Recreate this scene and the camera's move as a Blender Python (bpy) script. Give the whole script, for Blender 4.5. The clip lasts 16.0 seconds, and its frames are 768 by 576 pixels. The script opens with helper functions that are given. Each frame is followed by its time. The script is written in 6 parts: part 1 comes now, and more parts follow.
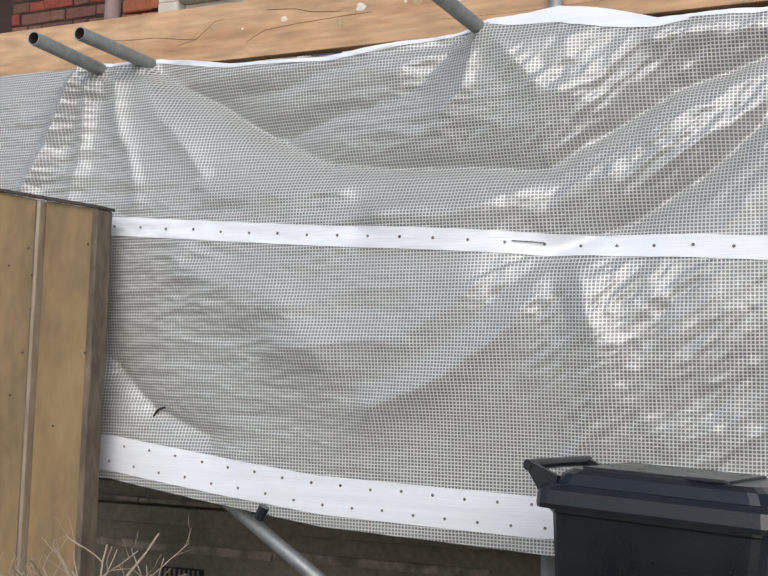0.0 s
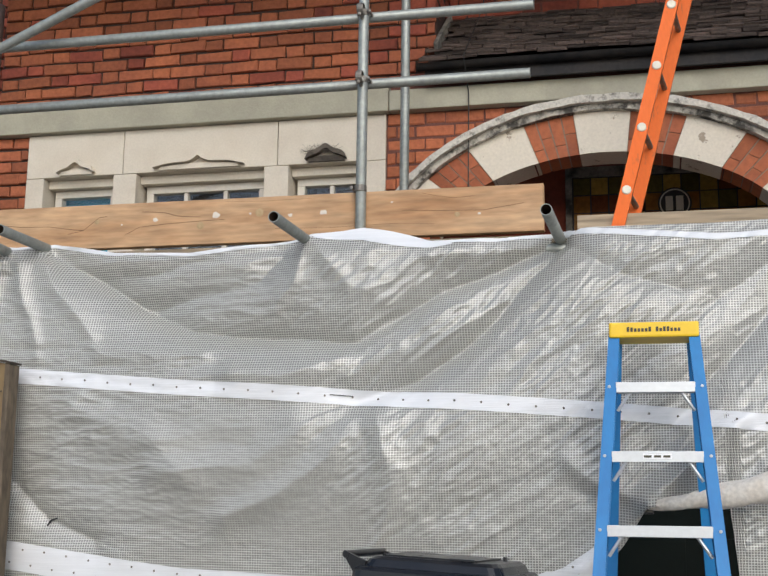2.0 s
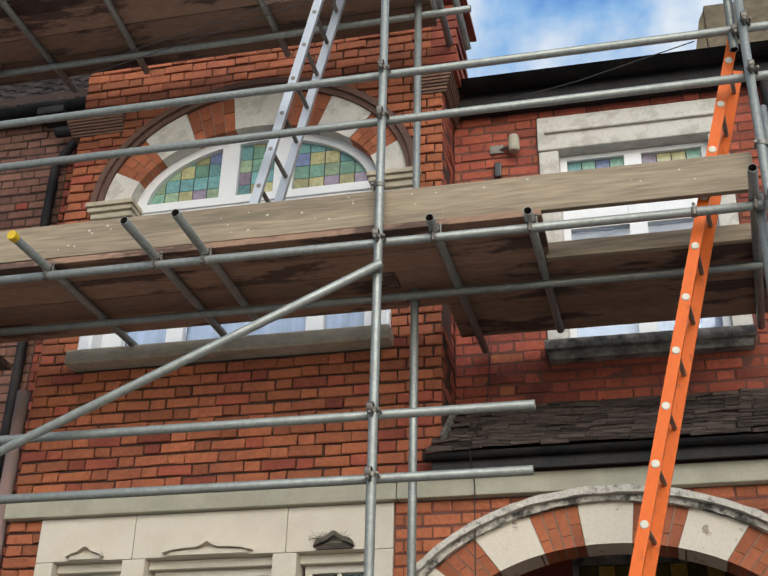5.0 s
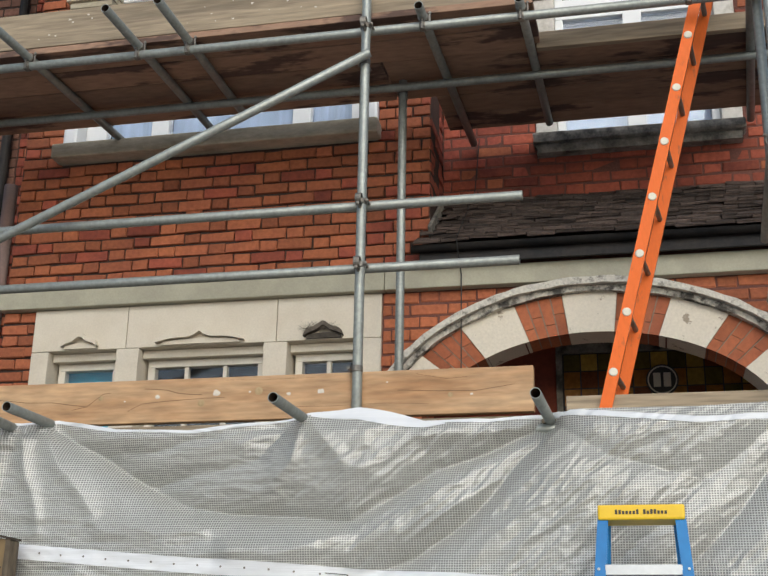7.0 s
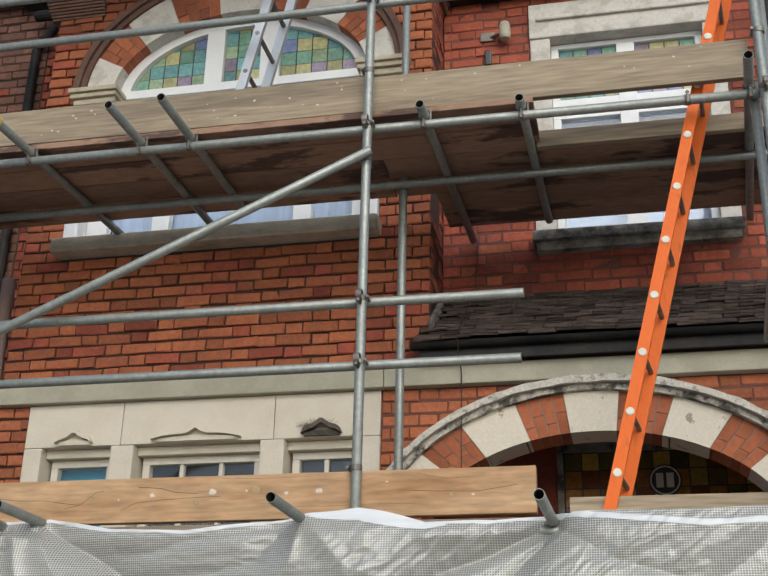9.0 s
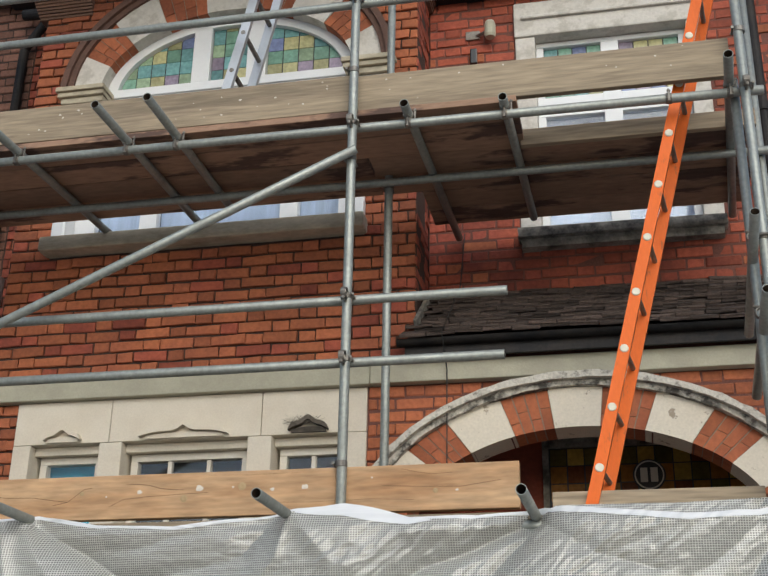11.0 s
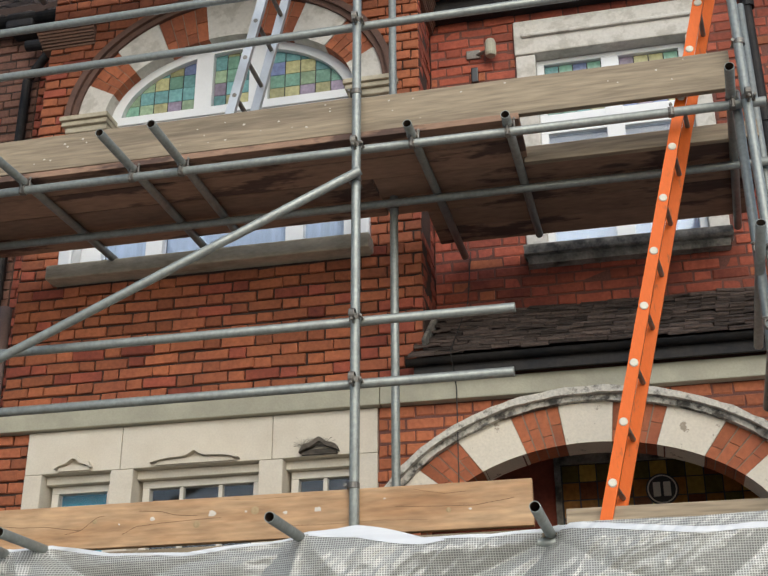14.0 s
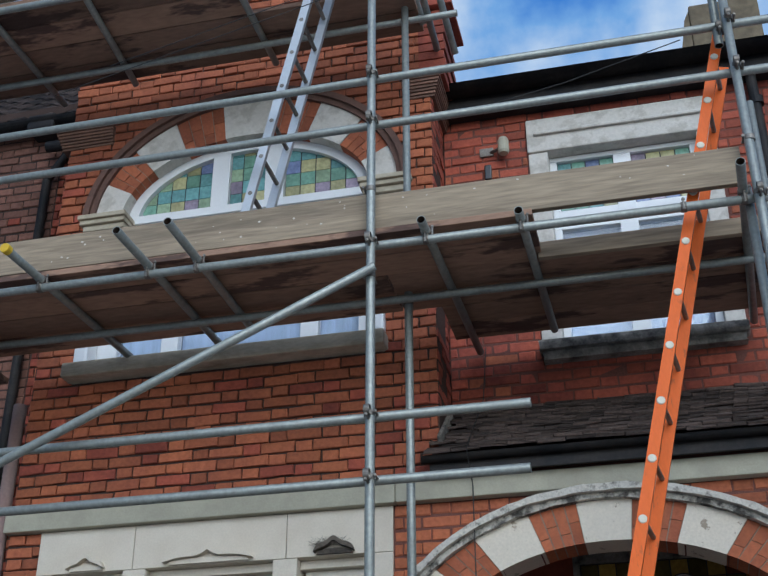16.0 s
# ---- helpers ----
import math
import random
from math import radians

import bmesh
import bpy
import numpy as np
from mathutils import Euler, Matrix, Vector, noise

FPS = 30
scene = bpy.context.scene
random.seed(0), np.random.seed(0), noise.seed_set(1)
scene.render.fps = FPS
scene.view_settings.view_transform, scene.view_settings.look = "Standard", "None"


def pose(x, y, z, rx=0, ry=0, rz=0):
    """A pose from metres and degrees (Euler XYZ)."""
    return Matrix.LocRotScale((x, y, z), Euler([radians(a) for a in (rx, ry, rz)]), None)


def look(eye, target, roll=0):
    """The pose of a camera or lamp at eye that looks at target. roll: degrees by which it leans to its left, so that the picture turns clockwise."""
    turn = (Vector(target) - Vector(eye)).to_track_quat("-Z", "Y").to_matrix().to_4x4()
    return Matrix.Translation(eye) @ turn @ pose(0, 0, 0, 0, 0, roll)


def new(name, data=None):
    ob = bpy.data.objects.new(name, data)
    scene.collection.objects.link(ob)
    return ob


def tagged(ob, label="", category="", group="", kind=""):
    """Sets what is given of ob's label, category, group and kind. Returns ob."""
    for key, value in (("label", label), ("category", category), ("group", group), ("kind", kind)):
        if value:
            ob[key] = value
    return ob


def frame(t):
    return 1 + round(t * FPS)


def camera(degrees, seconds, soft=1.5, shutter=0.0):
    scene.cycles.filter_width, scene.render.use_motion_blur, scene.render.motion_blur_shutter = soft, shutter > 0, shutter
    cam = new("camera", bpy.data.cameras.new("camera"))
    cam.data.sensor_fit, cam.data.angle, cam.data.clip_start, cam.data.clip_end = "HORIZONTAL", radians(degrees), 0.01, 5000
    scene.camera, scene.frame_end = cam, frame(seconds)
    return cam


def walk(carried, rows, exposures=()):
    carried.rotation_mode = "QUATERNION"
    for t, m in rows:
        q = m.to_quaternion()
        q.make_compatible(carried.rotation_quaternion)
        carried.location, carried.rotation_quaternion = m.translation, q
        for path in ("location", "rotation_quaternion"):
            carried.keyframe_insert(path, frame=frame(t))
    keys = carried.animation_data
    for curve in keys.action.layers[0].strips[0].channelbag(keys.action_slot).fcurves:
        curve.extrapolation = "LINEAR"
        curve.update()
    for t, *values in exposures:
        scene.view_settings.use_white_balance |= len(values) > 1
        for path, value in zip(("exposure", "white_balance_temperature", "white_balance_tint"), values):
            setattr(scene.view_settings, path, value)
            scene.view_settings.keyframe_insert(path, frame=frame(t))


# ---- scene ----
# seconds; eye x, y, z; heading, pitch and roll in degrees
cam = camera(36.15, 16.0)
PATH = [
    (0, 1.187, -4.751, 1.207, -24.247, 5.607, -1.587),
    (0.5, 1.320, -5.189, 1.148, -19.880, 6.961, -0.734),
    (1, 1.422, -5.620, 1.191, -18.535, 7.931, -1.234),
    (1.5, 1.510, -5.920, 1.201, -16.060, 9.319, -0.823),
    (2, 1.443, -6.202, 1.207, -13.125, 10.927, -0.798),
    (2.5, 1.447, -6.386, 1.212, -11.451, 12.570, -0.817),
    (3, 1.498, -6.433, 1.225, -10.487, 14.729, -0.911),
    (3.5, 1.493, -6.465, 1.260, -10.917, 18.655, -1.186),
    (4, 1.488, -6.440, 1.309, -12.335, 26.208, -1.436),
    (4.2, 1.495, -6.428, 1.322, -13.149, 28.810, -1.503),
    (6.3, 1.471, -6.406, 1.259, -13.769, 23.127, -0.818),
    (6.5, 1.474, -6.406, 1.264, -13.446, 21.630, -0.787),
    (7, 1.484, -6.405, 1.251, -12.986, 18.675, -1.125),
    (7.5, 1.483, -6.415, 1.248, -12.782, 17.253, -1.452),
    (8, 1.470, -6.390, 1.251, -13.072, 18.024, -1.767),
    (8.5, 1.452, -6.372, 1.272, -13.058, 21.159, -1.642),
    (8.7, 1.450, -6.362, 1.275, -13.050, 22.701, -1.577),
    (10.8, 1.492, -6.413, 1.264, -12.518, 24.396, -1.146),
    (11, 1.496, -6.411, 1.262, -12.423, 23.133, -1.075),
    (11.5, 1.497, -6.379, 1.251, -11.871, 20.200, -0.962),
    (12, 1.499, -6.383, 1.248, -11.428, 18.233, -0.825),
    (12.5, 1.487, -6.391, 1.246, -11.270, 17.600, -0.562),
    (13, 1.482, -6.407, 1.255, -11.390, 18.382, -0.261),
    (13.5, 1.483, -6.414, 1.261, -11.929, 20.610, 0.105),
    (14, 1.486, -6.418, 1.261, -12.715, 24.116, 0.233),
    (14.5, 1.490, -6.417, 1.259, -13.351, 27.970, 0.267),
    (15, 1.486, -6.422, 1.266, -13.664, 30.734, 0.151),
    (15.5, 1.480, -6.416, 1.269, -13.680, 31.935, -0.230),
    (16, 1.491, -6.406, 1.251, -13.576, 28.890, 0.074),
]
EXPOSURES = [(0, 0.08, 6000, 10), (1.5, 0.0, 6050, 10), (3, -0.02, 6250, 6), (7, -0.08, 6250, 6), (11, -0.14, 6250, 6), (12, -0.09, 6250, 6), (14.4, -0.07, 6250, 6), (15, -0.3, 5400, 4), (16, -0.42, 5200, 4)]
walk(cam, [(t, pose(x, y, z, 0, 0, -a) @ pose(0, 0, 0, 90 + b) @ pose(0, 0, 0, 0, 0, -r)) for t, x, y, z, a, b, r in PATH], EXPOSURES)

# ---- world and light ----
world = bpy.data.worlds.new("sky")
scene.world = world
world.use_nodes = True
wn = world.node_tree
sky = wn.nodes.new("ShaderNodeTexSky")
sky.sky_type = "NISHITA"
sky.sun_disc = False
SUN_ELEV, SUN_TURN = radians(30), radians(160)
sky.sun_elevation, sky.sun_rotation = SUN_ELEV, SUN_TURN
sky.dust_density, sky.ozone_density = 2.0, 1.0
wbg = wn.nodes["Background"]
wbg.inputs["Strength"].default_value = 0.15
wn.links.new(sky.outputs["Color"], wbg.inputs["Color"])
sun_data = bpy.data.lights.new("sun", "SUN")
sun_data.energy, sun_data.angle, sun_data.color = 1.6, radians(55), (1.0, 0.975, 0.94)
sun_lamp = new("sun", sun_data)
sun_lamp.matrix_world = look((math.sin(SUN_TURN) * 40, math.cos(SUN_TURN) * 40, 40 * math.tan(SUN_ELEV)), (0, 0, 3))


# ---- materials ----
def material(name, color, rough=0.6, metal=0.0, spec=0.5, vary=0.12, grain=40.0, stain=3.0, bump=0.15, second=None,
             per_object=0.0, stretch=(1, 1, 1), stain_amount=0.5, transmission=0.0, coat=0.0, dist=0.004, edge=(0.38, 0.68), everywhere=False):
    """A surface with fine grain, broad stains and relief, in metres of the object's own space."""
    m = bpy.data.materials.new(name)
    m.use_nodes = True
    t = m.node_tree
    p = t.nodes["Principled BSDF"]
    n = t.nodes.new
    co = n("ShaderNodeTexCoord")
    mp = n("ShaderNodeMapping")
    mp.inputs["Scale"].default_value = stretch
    t.links.new(co.outputs["Object"], mp.inputs["Vector"])
    off = mp.outputs["Vector"]
    info = n("ShaderNodeObjectInfo")
    isle = n("ShaderNodeNewGeometry")
    both = n("ShaderNodeMath")
    both.operation = "ADD"
    t.links.new(info.outputs["Random"], both.inputs[0])
    t.links.new(isle.outputs["Random Per Island"], both.inputs[1])
    pick = n("ShaderNodeMath")
    pick.operation = "FRACT"
    t.links.new(both.outputs[0], pick.inputs[0])
    if per_object:
        add = n("ShaderNodeVectorMath")
        add.operation = "ADD"
        sc = n("ShaderNodeMath")
        sc.operation = "MULTIPLY"
        sc.inputs[1].default_value = 57.0
        t.links.new(pick.outputs[0], sc.inputs[0])
        t.links.new(off, add.inputs[0])
        t.links.new(sc.outputs[0], add.inputs[1])
        off = add.outputs[0]
    fine, broad = n("ShaderNodeTexNoise"), n("ShaderNodeTexNoise")
    fine.inputs["Scale"].default_value, broad.inputs["Scale"].default_value = grain, stain
    fine.inputs["Detail"].default_value, broad.inputs["Detail"].default_value = 6, 5
    broad.inputs["Roughness"].default_value = 0.65
    place_of = n("ShaderNodeNewGeometry")
    t.links.new(off, fine.inputs["Vector"])
    t.links.new(place_of.outputs["Position"] if everywhere else off, broad.inputs["Vector"])
    ramp = n("ShaderNodeValToRGB")
    ramp.color_ramp.elements[0].position, ramp.color_ramp.elements[1].position = edge
    t.links.new(broad.outputs["Fac"], ramp.inputs["Fac"])
    mix = n("ShaderNodeMix")
    mix.data_type = "RGBA"
    dark = second or tuple(c * 0.6 for c in color)
    mix.inputs["A"].default_value, mix.inputs["B"].default_value = (*color, 1), (*dark, 1)
    amount = n("ShaderNodeMath")
    amount.operation = "MULTIPLY"
    amount.inputs[1].default_value = stain_amount
    t.links.new(ramp.outputs["Color"], amount.inputs[0])
    t.links.new(amount.outputs[0], mix.inputs["Factor"])
    hsv = n("ShaderNodeHueSaturation")
    t.links.new(mix.outputs["Result"], hsv.inputs["Color"])
    val = n("ShaderNodeMapRange")
    val.inputs["To Min"].default_value, val.inputs["To Max"].default_value = 1 - 2 * vary, 1 + 2 * vary
    t.links.new(fine.outputs["Fac"], val.inputs["Value"])
    value = val.outputs[0]
    if per_object:
        rnd = n("ShaderNodeMapRange")
        rnd.inputs["To Min"].default_value, rnd.inputs["To Max"].default_value = 1 - per_object, 1 + per_object
        t.links.new(pick.outputs[0], rnd.inputs["Value"])
        mul = n("ShaderNodeMath")
        mul.operation = "MULTIPLY"
        t.links.new(value, mul.inputs[0])
        t.links.new(rnd.outputs[0], mul.inputs[1])
        value = mul.outputs[0]
    t.links.new(value, hsv.inputs["Value"])
    t.links.new(hsv.outputs["Color"], p.inputs["Base Color"])
    rr = n("ShaderNodeMapRange")
    rr.inputs["To Min"].default_value, rr.inputs["To Max"].default_value = max(rough - 0.12, 0.02), min(rough + 0.12, 1)
    t.links.new(broad.outputs["Fac"], rr.inputs["Value"])
    t.links.new(rr.outputs[0], p.inputs["Roughness"])
    p.inputs["Metallic"].default_value, p.inputs["Specular IOR Level"].default_value = metal, spec
    p.inputs["Transmission Weight"].default_value, p.inputs["Coat Weight"].default_value = transmission, coat
    if bump:
        bp = n("ShaderNodeBump")
        bp.inputs["Strength"].default_value, bp.inputs["Distance"].default_value = bump, dist
        t.links.new(fine.outputs["Fac"], bp.inputs["Height"])
        t.links.new(bp.outputs["Normal"], p.inputs["Normal"])
    return m


BRICK = material("red_brick", (0.375, 0.118, 0.048), 0.88, grain=42, stain=2.3, vary=0.2, second=(0.19, 0.055, 0.038), per_object=0.27, bump=0.7, everywhere=True, edge=(0.35, 0.8), stain_amount=0.8)
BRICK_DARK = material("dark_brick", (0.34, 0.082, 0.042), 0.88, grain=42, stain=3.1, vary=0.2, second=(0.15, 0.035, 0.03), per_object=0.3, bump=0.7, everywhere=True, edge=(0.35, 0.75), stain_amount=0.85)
BRICK_OLD = material("brown_brick", (0.2, 0.095, 0.065), 0.9, grain=45, stain=8, vary=0.2, second=(0.13, 0.06, 0.04), per_object=0.25, bump=0.7)
# brown mortar, darkened further by painting in the shade of deep joints
MORTAR = material("joint_shaded_mortar", (0.055, 0.032, 0.024), 0.95, grain=120, stain=3, vary=0.2, bump=0.4)
MORTAR_PALE = material("pale_mortar", (0.3, 0.25, 0.2), 0.95, grain=120, stain=3, vary=0.2, bump=0.4)
MORTAR_RED = material("red_stained_mortar", (0.15, 0.06, 0.045), 0.95, grain=120, stain=3, vary=0.25, bump=0.5)
STONE = material("cream_stone_paint", (0.66, 0.6, 0.5), 0.75, grain=90, stain=4, vary=0.06, second=(0.55, 0.48, 0.38), bump=0.15)
STONE_CHIPPED = material("chipped_cream_stone_paint", (0.66, 0.6, 0.5), 0.75, grain=70, stain=9, vary=0.08, second=(0.27, 0.21, 0.15), bump=0.35, stain_amount=0.85, edge=(0.62, 0.66))
STONE_GREY = material("grey_stone", (0.41, 0.39, 0.3), 0.85, grain=80, stain=5, vary=0.08, second=(0.27, 0.25, 0.2), bump=0.3)
STONE_WORN = material("weathered_stone", (0.52, 0.49, 0.43), 0.9, grain=50, stain=13, vary=0.25, second=(0.05, 0.045, 0.04), bump=0.9, stain_amount=0.95, edge=(0.45, 0.6))
STONE_LICHEN = material("pale_weathered_stone", (0.55, 0.52, 0.46), 0.9, grain=60, stain=18, vary=0.2, second=(0.13, 0.115, 0.1), bump=0.8, stain_amount=0.8, edge=(0.52, 0.64))
STONE_PEEL = material("flaking_painted_stone", (0.58, 0.55, 0.5), 0.8, grain=50, stain=7, vary=0.08, second=(0.42, 0.39, 0.34), bump=0.5, stain_amount=0.75, edge=(0.5, 0.6))
SOOT = material("sooty_carved_stone", (0.12, 0.1, 0.08), 0.95, grain=60, stain=14, vary=0.3, second=(0.03, 0.025, 0.02), bump=0.8, stain_amount=0.9)
SILL_DARK = material("blackened_sill_stone", (0.34, 0.315, 0.27), 0.9, grain=60, stain=8, vary=0.2, second=(0.03, 0.03, 0.03), bump=0.6, stain_amount=0.9)
SILL_TAN = material("olive_stained_sill_stone", (0.55, 0.49, 0.37), 0.9, grain=50, stain=6, vary=0.12, second=(0.27, 0.23, 0.16), bump=0.4, stain_amount=0.8, stretch=(0.5, 1, 1.4))
GALV = material("galvanised_steel", (0.32, 0.337, 0.315), 0.5, metal=0.5, grain=45, stain=9, vary=0.16, second=(0.22, 0.225, 0.205), per_object=0.14, bump=0.1)
# dark brown colour paints the shade inside the hollow tube mouths
TUBE_BORE = material("shaded_tube_bore", (0.04, 0.028, 0.02), 0.95, spec=0.1, grain=60, stain=20, bump=0.3)
COUPLER = material("weathered_steel_fitting", (0.25, 0.235, 0.21), 0.55, metal=0.7, grain=90, stain=20, vary=0.2, second=(0.1, 0.07, 0.05), per_object=0.2, bump=0.4)
TIMBER = material("new_orange_timber", (0.48, 0.31, 0.17), 0.7, grain=34, stain=5, vary=0.3, second=(0.33, 0.165, 0.07), bump=0.3, stretch=(0.2, 1, 1.2), stain_amount=0.85, edge=(0.42, 0.7))
BOARD = material("grey_weathered_board", (0.36, 0.285, 0.195), 0.85, grain=44, stain=5, vary=0.32, second=(0.14, 0.11, 0.08), per_object=0.15, bump=0.6, stretch=(0.1, 1, 1.3), stain_amount=0.75)
BOARD_WET = material("damp_brown_board", (0.27, 0.165, 0.11), 0.85, grain=34, stain=3.2, vary=0.22, second=(0.06, 0.035, 0.03), per_object=0.35, bump=0.5, stretch=(0.3, 1, 1), stain_amount=0.85, edge=(0.55, 0.6))
BLACK = material("black_gutter_paint", (0.012, 0.012, 0.014), 0.65, spec=0.25, grain=50, stain=5, vary=0.2, second=(0.06, 0.05, 0.042), bump=0.3)
SLATE = material("dark_mossy_tile", (0.085, 0.06, 0.05), 0.9, grain=75, stain=22, vary=0.4, second=(0.02, 0.016, 0.013), per_object=0.5, bump=0.6)
UPVC = material("white_window_paint", (0.78, 0.79, 0.8), 0.35, grain=60, stain=4, vary=0.02, second=(0.7, 0.71, 0.72), bump=0.03)
LEAD = material("black_lead_came", (0.02, 0.02, 0.022), 0.5, grain=90, stain=9, bump=0.1)
# pale blue backing: the sky's reflection in the panes, put into colour
SKY_IN_PANE = material("painted_sky_reflection", (0.42, 0.5, 0.64), 0.9, grain=30, stain=4, vary=0.05, stretch=(6, 6, 0.4), bump=0.2)
BLUE_BLIND = material("blue_blind", (0.05, 0.36, 0.5), 0.7, grain=25, stain=10, vary=0.25, stretch=(0.5, 1, 4), bump=0.2)
# near-black stands for the shade of unlit interiors; also colours the plate's disc
DARK_ROOM = material("unlit_interior_and_disc", (0.06, 0.055, 0.05), 0.9, grain=20, stain=3)
ORANGE = material("orange_fibreglass", (0.74, 0.135, 0.01), 0.5, spec=0.3, grain=60, stain=16, vary=0.06, second=(0.4, 0.1, 0.03), bump=0.1, stretch=(1.6, 1, 0.5), edge=(0.6, 0.68), stain_amount=0.85)
ALU = material("aluminium", (0.5, 0.52, 0.54), 0.42, metal=0.6, grain=60, stain=8, vary=0.05, second=(0.5, 0.52, 0.54), bump=0.05)
BLUE = material("blue_fibreglass", (0.018, 0.19, 0.46), 0.45, grain=50, stain=7, vary=0.06, second=(0.03, 0.13, 0.36), bump=0.08, stretch=(1, 1, 0.3))
YELLOW = material("yellow_plastic", (0.8, 0.52, 0.01), 0.45, grain=60, stain=6, vary=0.03, second=(0.7, 0.42, 0.02), bump=0.06)
INK = material("black_print", (0.05, 0.04, 0.02), 0.5, bump=0)
CREAM_PLASTIC = material("cream_plastic_cap", (0.75, 0.7, 0.58), 0.5, grain=80, stain=20, bump=0.05)
CAP_YELLOW = material("yellow_tube_cap", (0.75, 0.5, 0.02), 0.5, bump=0.05)
BIN = material("black_bin_plastic", (0.008, 0.009, 0.012), 0.3, spec=0.55, grain=140, stain=6, vary=0.15, second=(0.016, 0.016, 0.018), bump=0.15)
PLY = material("yellowed_panel", (0.245, 0.165, 0.072), 0.6, grain=26, stain=2.6, vary=0.14, second=(0.085, 0.058, 0.03), bump=0.25, stretch=(1, 1, 0.45), edge=(0.42, 0.8), stain_amount=0.9)
PLY_EDGE = material("worn_batten", (0.17, 0.13, 0.085), 0.85, grain=50, stain=11, vary=0.25, second=(0.045, 0.034, 0.025), bump=0.6, stretch=(1, 1, 0.3), stain_amount=0.9)
LEDGE = material("chipped_pale_cement", (0.3, 0.24, 0.17), 0.9, grain=40, stain=9, vary=0.2, second=(0.12, 0.1, 0.07), bump=0.7, stain_amount=0.9, edge=(0.4, 0.6))
TWIG = material("pale_dry_twig", (0.36, 0.28, 0.2), 0.9, grain=60, stain=9, bump=0.3)
RENDER_WALL = material("damp_cement_render", (0.2, 0.165, 0.115), 0.9, grain=40, stain=3, vary=0.2, second=(0.09, 0.08, 0.06), bump=0.5)
CONCRETE = material("concrete_ground", (0.33, 0.31, 0.285), 0.9, grain=30, stain=1.2, vary=0.15, bump=0.4)
DOOR_GREEN = material("dark_green_gloss_paint", (0.004, 0.01, 0.009), 0.6, spec=0.2, grain=40, stain=4, bump=0.05)
WIRE = material("black_cable", (0.02, 0.02, 0.02), 0.6, bump=0)
PIPE_PINK = material("faded_plastic_downpipe", (0.3, 0.2, 0.18), 0.6, grain=50, stain=5, vary=0.1, second=(0.24, 0.2, 0.19), bump=0.1)
CHIM = material("lichened_chimney_render", (0.17, 0.135, 0.085), 0.9, grain=14, stain=5, vary=0.25, second=(0.07, 0.06, 0.045), bump=0.5, dist=0.02)
ROUGH_WOOD = material("rough_sawn_wood", (0.42, 0.3, 0.16), 0.8, grain=50, stain=6, vary=0.2, bump=0.4, stretch=(1, 1, 0.15))


def glass_material(name, color, rough=0.03):
    m = bpy.data.materials.new(name)
    m.use_nodes = True
    p = m.node_tree.nodes["Principled BSDF"]
    p.inputs["Base Color"].default_value = (*color, 1)
    p.inputs["Roughness"].default_value, p.inputs["Transmission Weight"].default_value = rough, 1.0
    p.inputs["IOR"].default_value = 1.5
    return m


GLASS = glass_material("clear_glass", (0.95, 0.97, 1.0))


def cathedral(name, color):
    """Rippled coloured glass with a dim room behind it."""
    return material(name, color, 0.18, grain=35, stain=9, vary=0.25, second=tuple(c * 0.55 for c in color), per_object=0.3, bump=0.35, spec=0.6)


STAINED = [cathedral("green_glass", (0.2, 0.36, 0.27)), cathedral("teal_glass", (0.17, 0.34, 0.34)), cathedral("amber_glass", (0.42, 0.4, 0.21)),
           cathedral("violet_glass", (0.29, 0.24, 0.31)), cathedral("blue_glass", (0.19, 0.23, 0.4)), cathedral("pale_green_glass", (0.3, 0.4, 0.26))]
AMBER = [cathedral("brown_amber_glass", (0.3, 0.13, 0.03)), cathedral("dark_green_glass", (0.13, 0.1, 0.03)), cathedral("yellow_glass", (0.42, 0.27, 0.06)),
         cathedral("dark_red_glass", (0.18, 0.06, 0.025))]


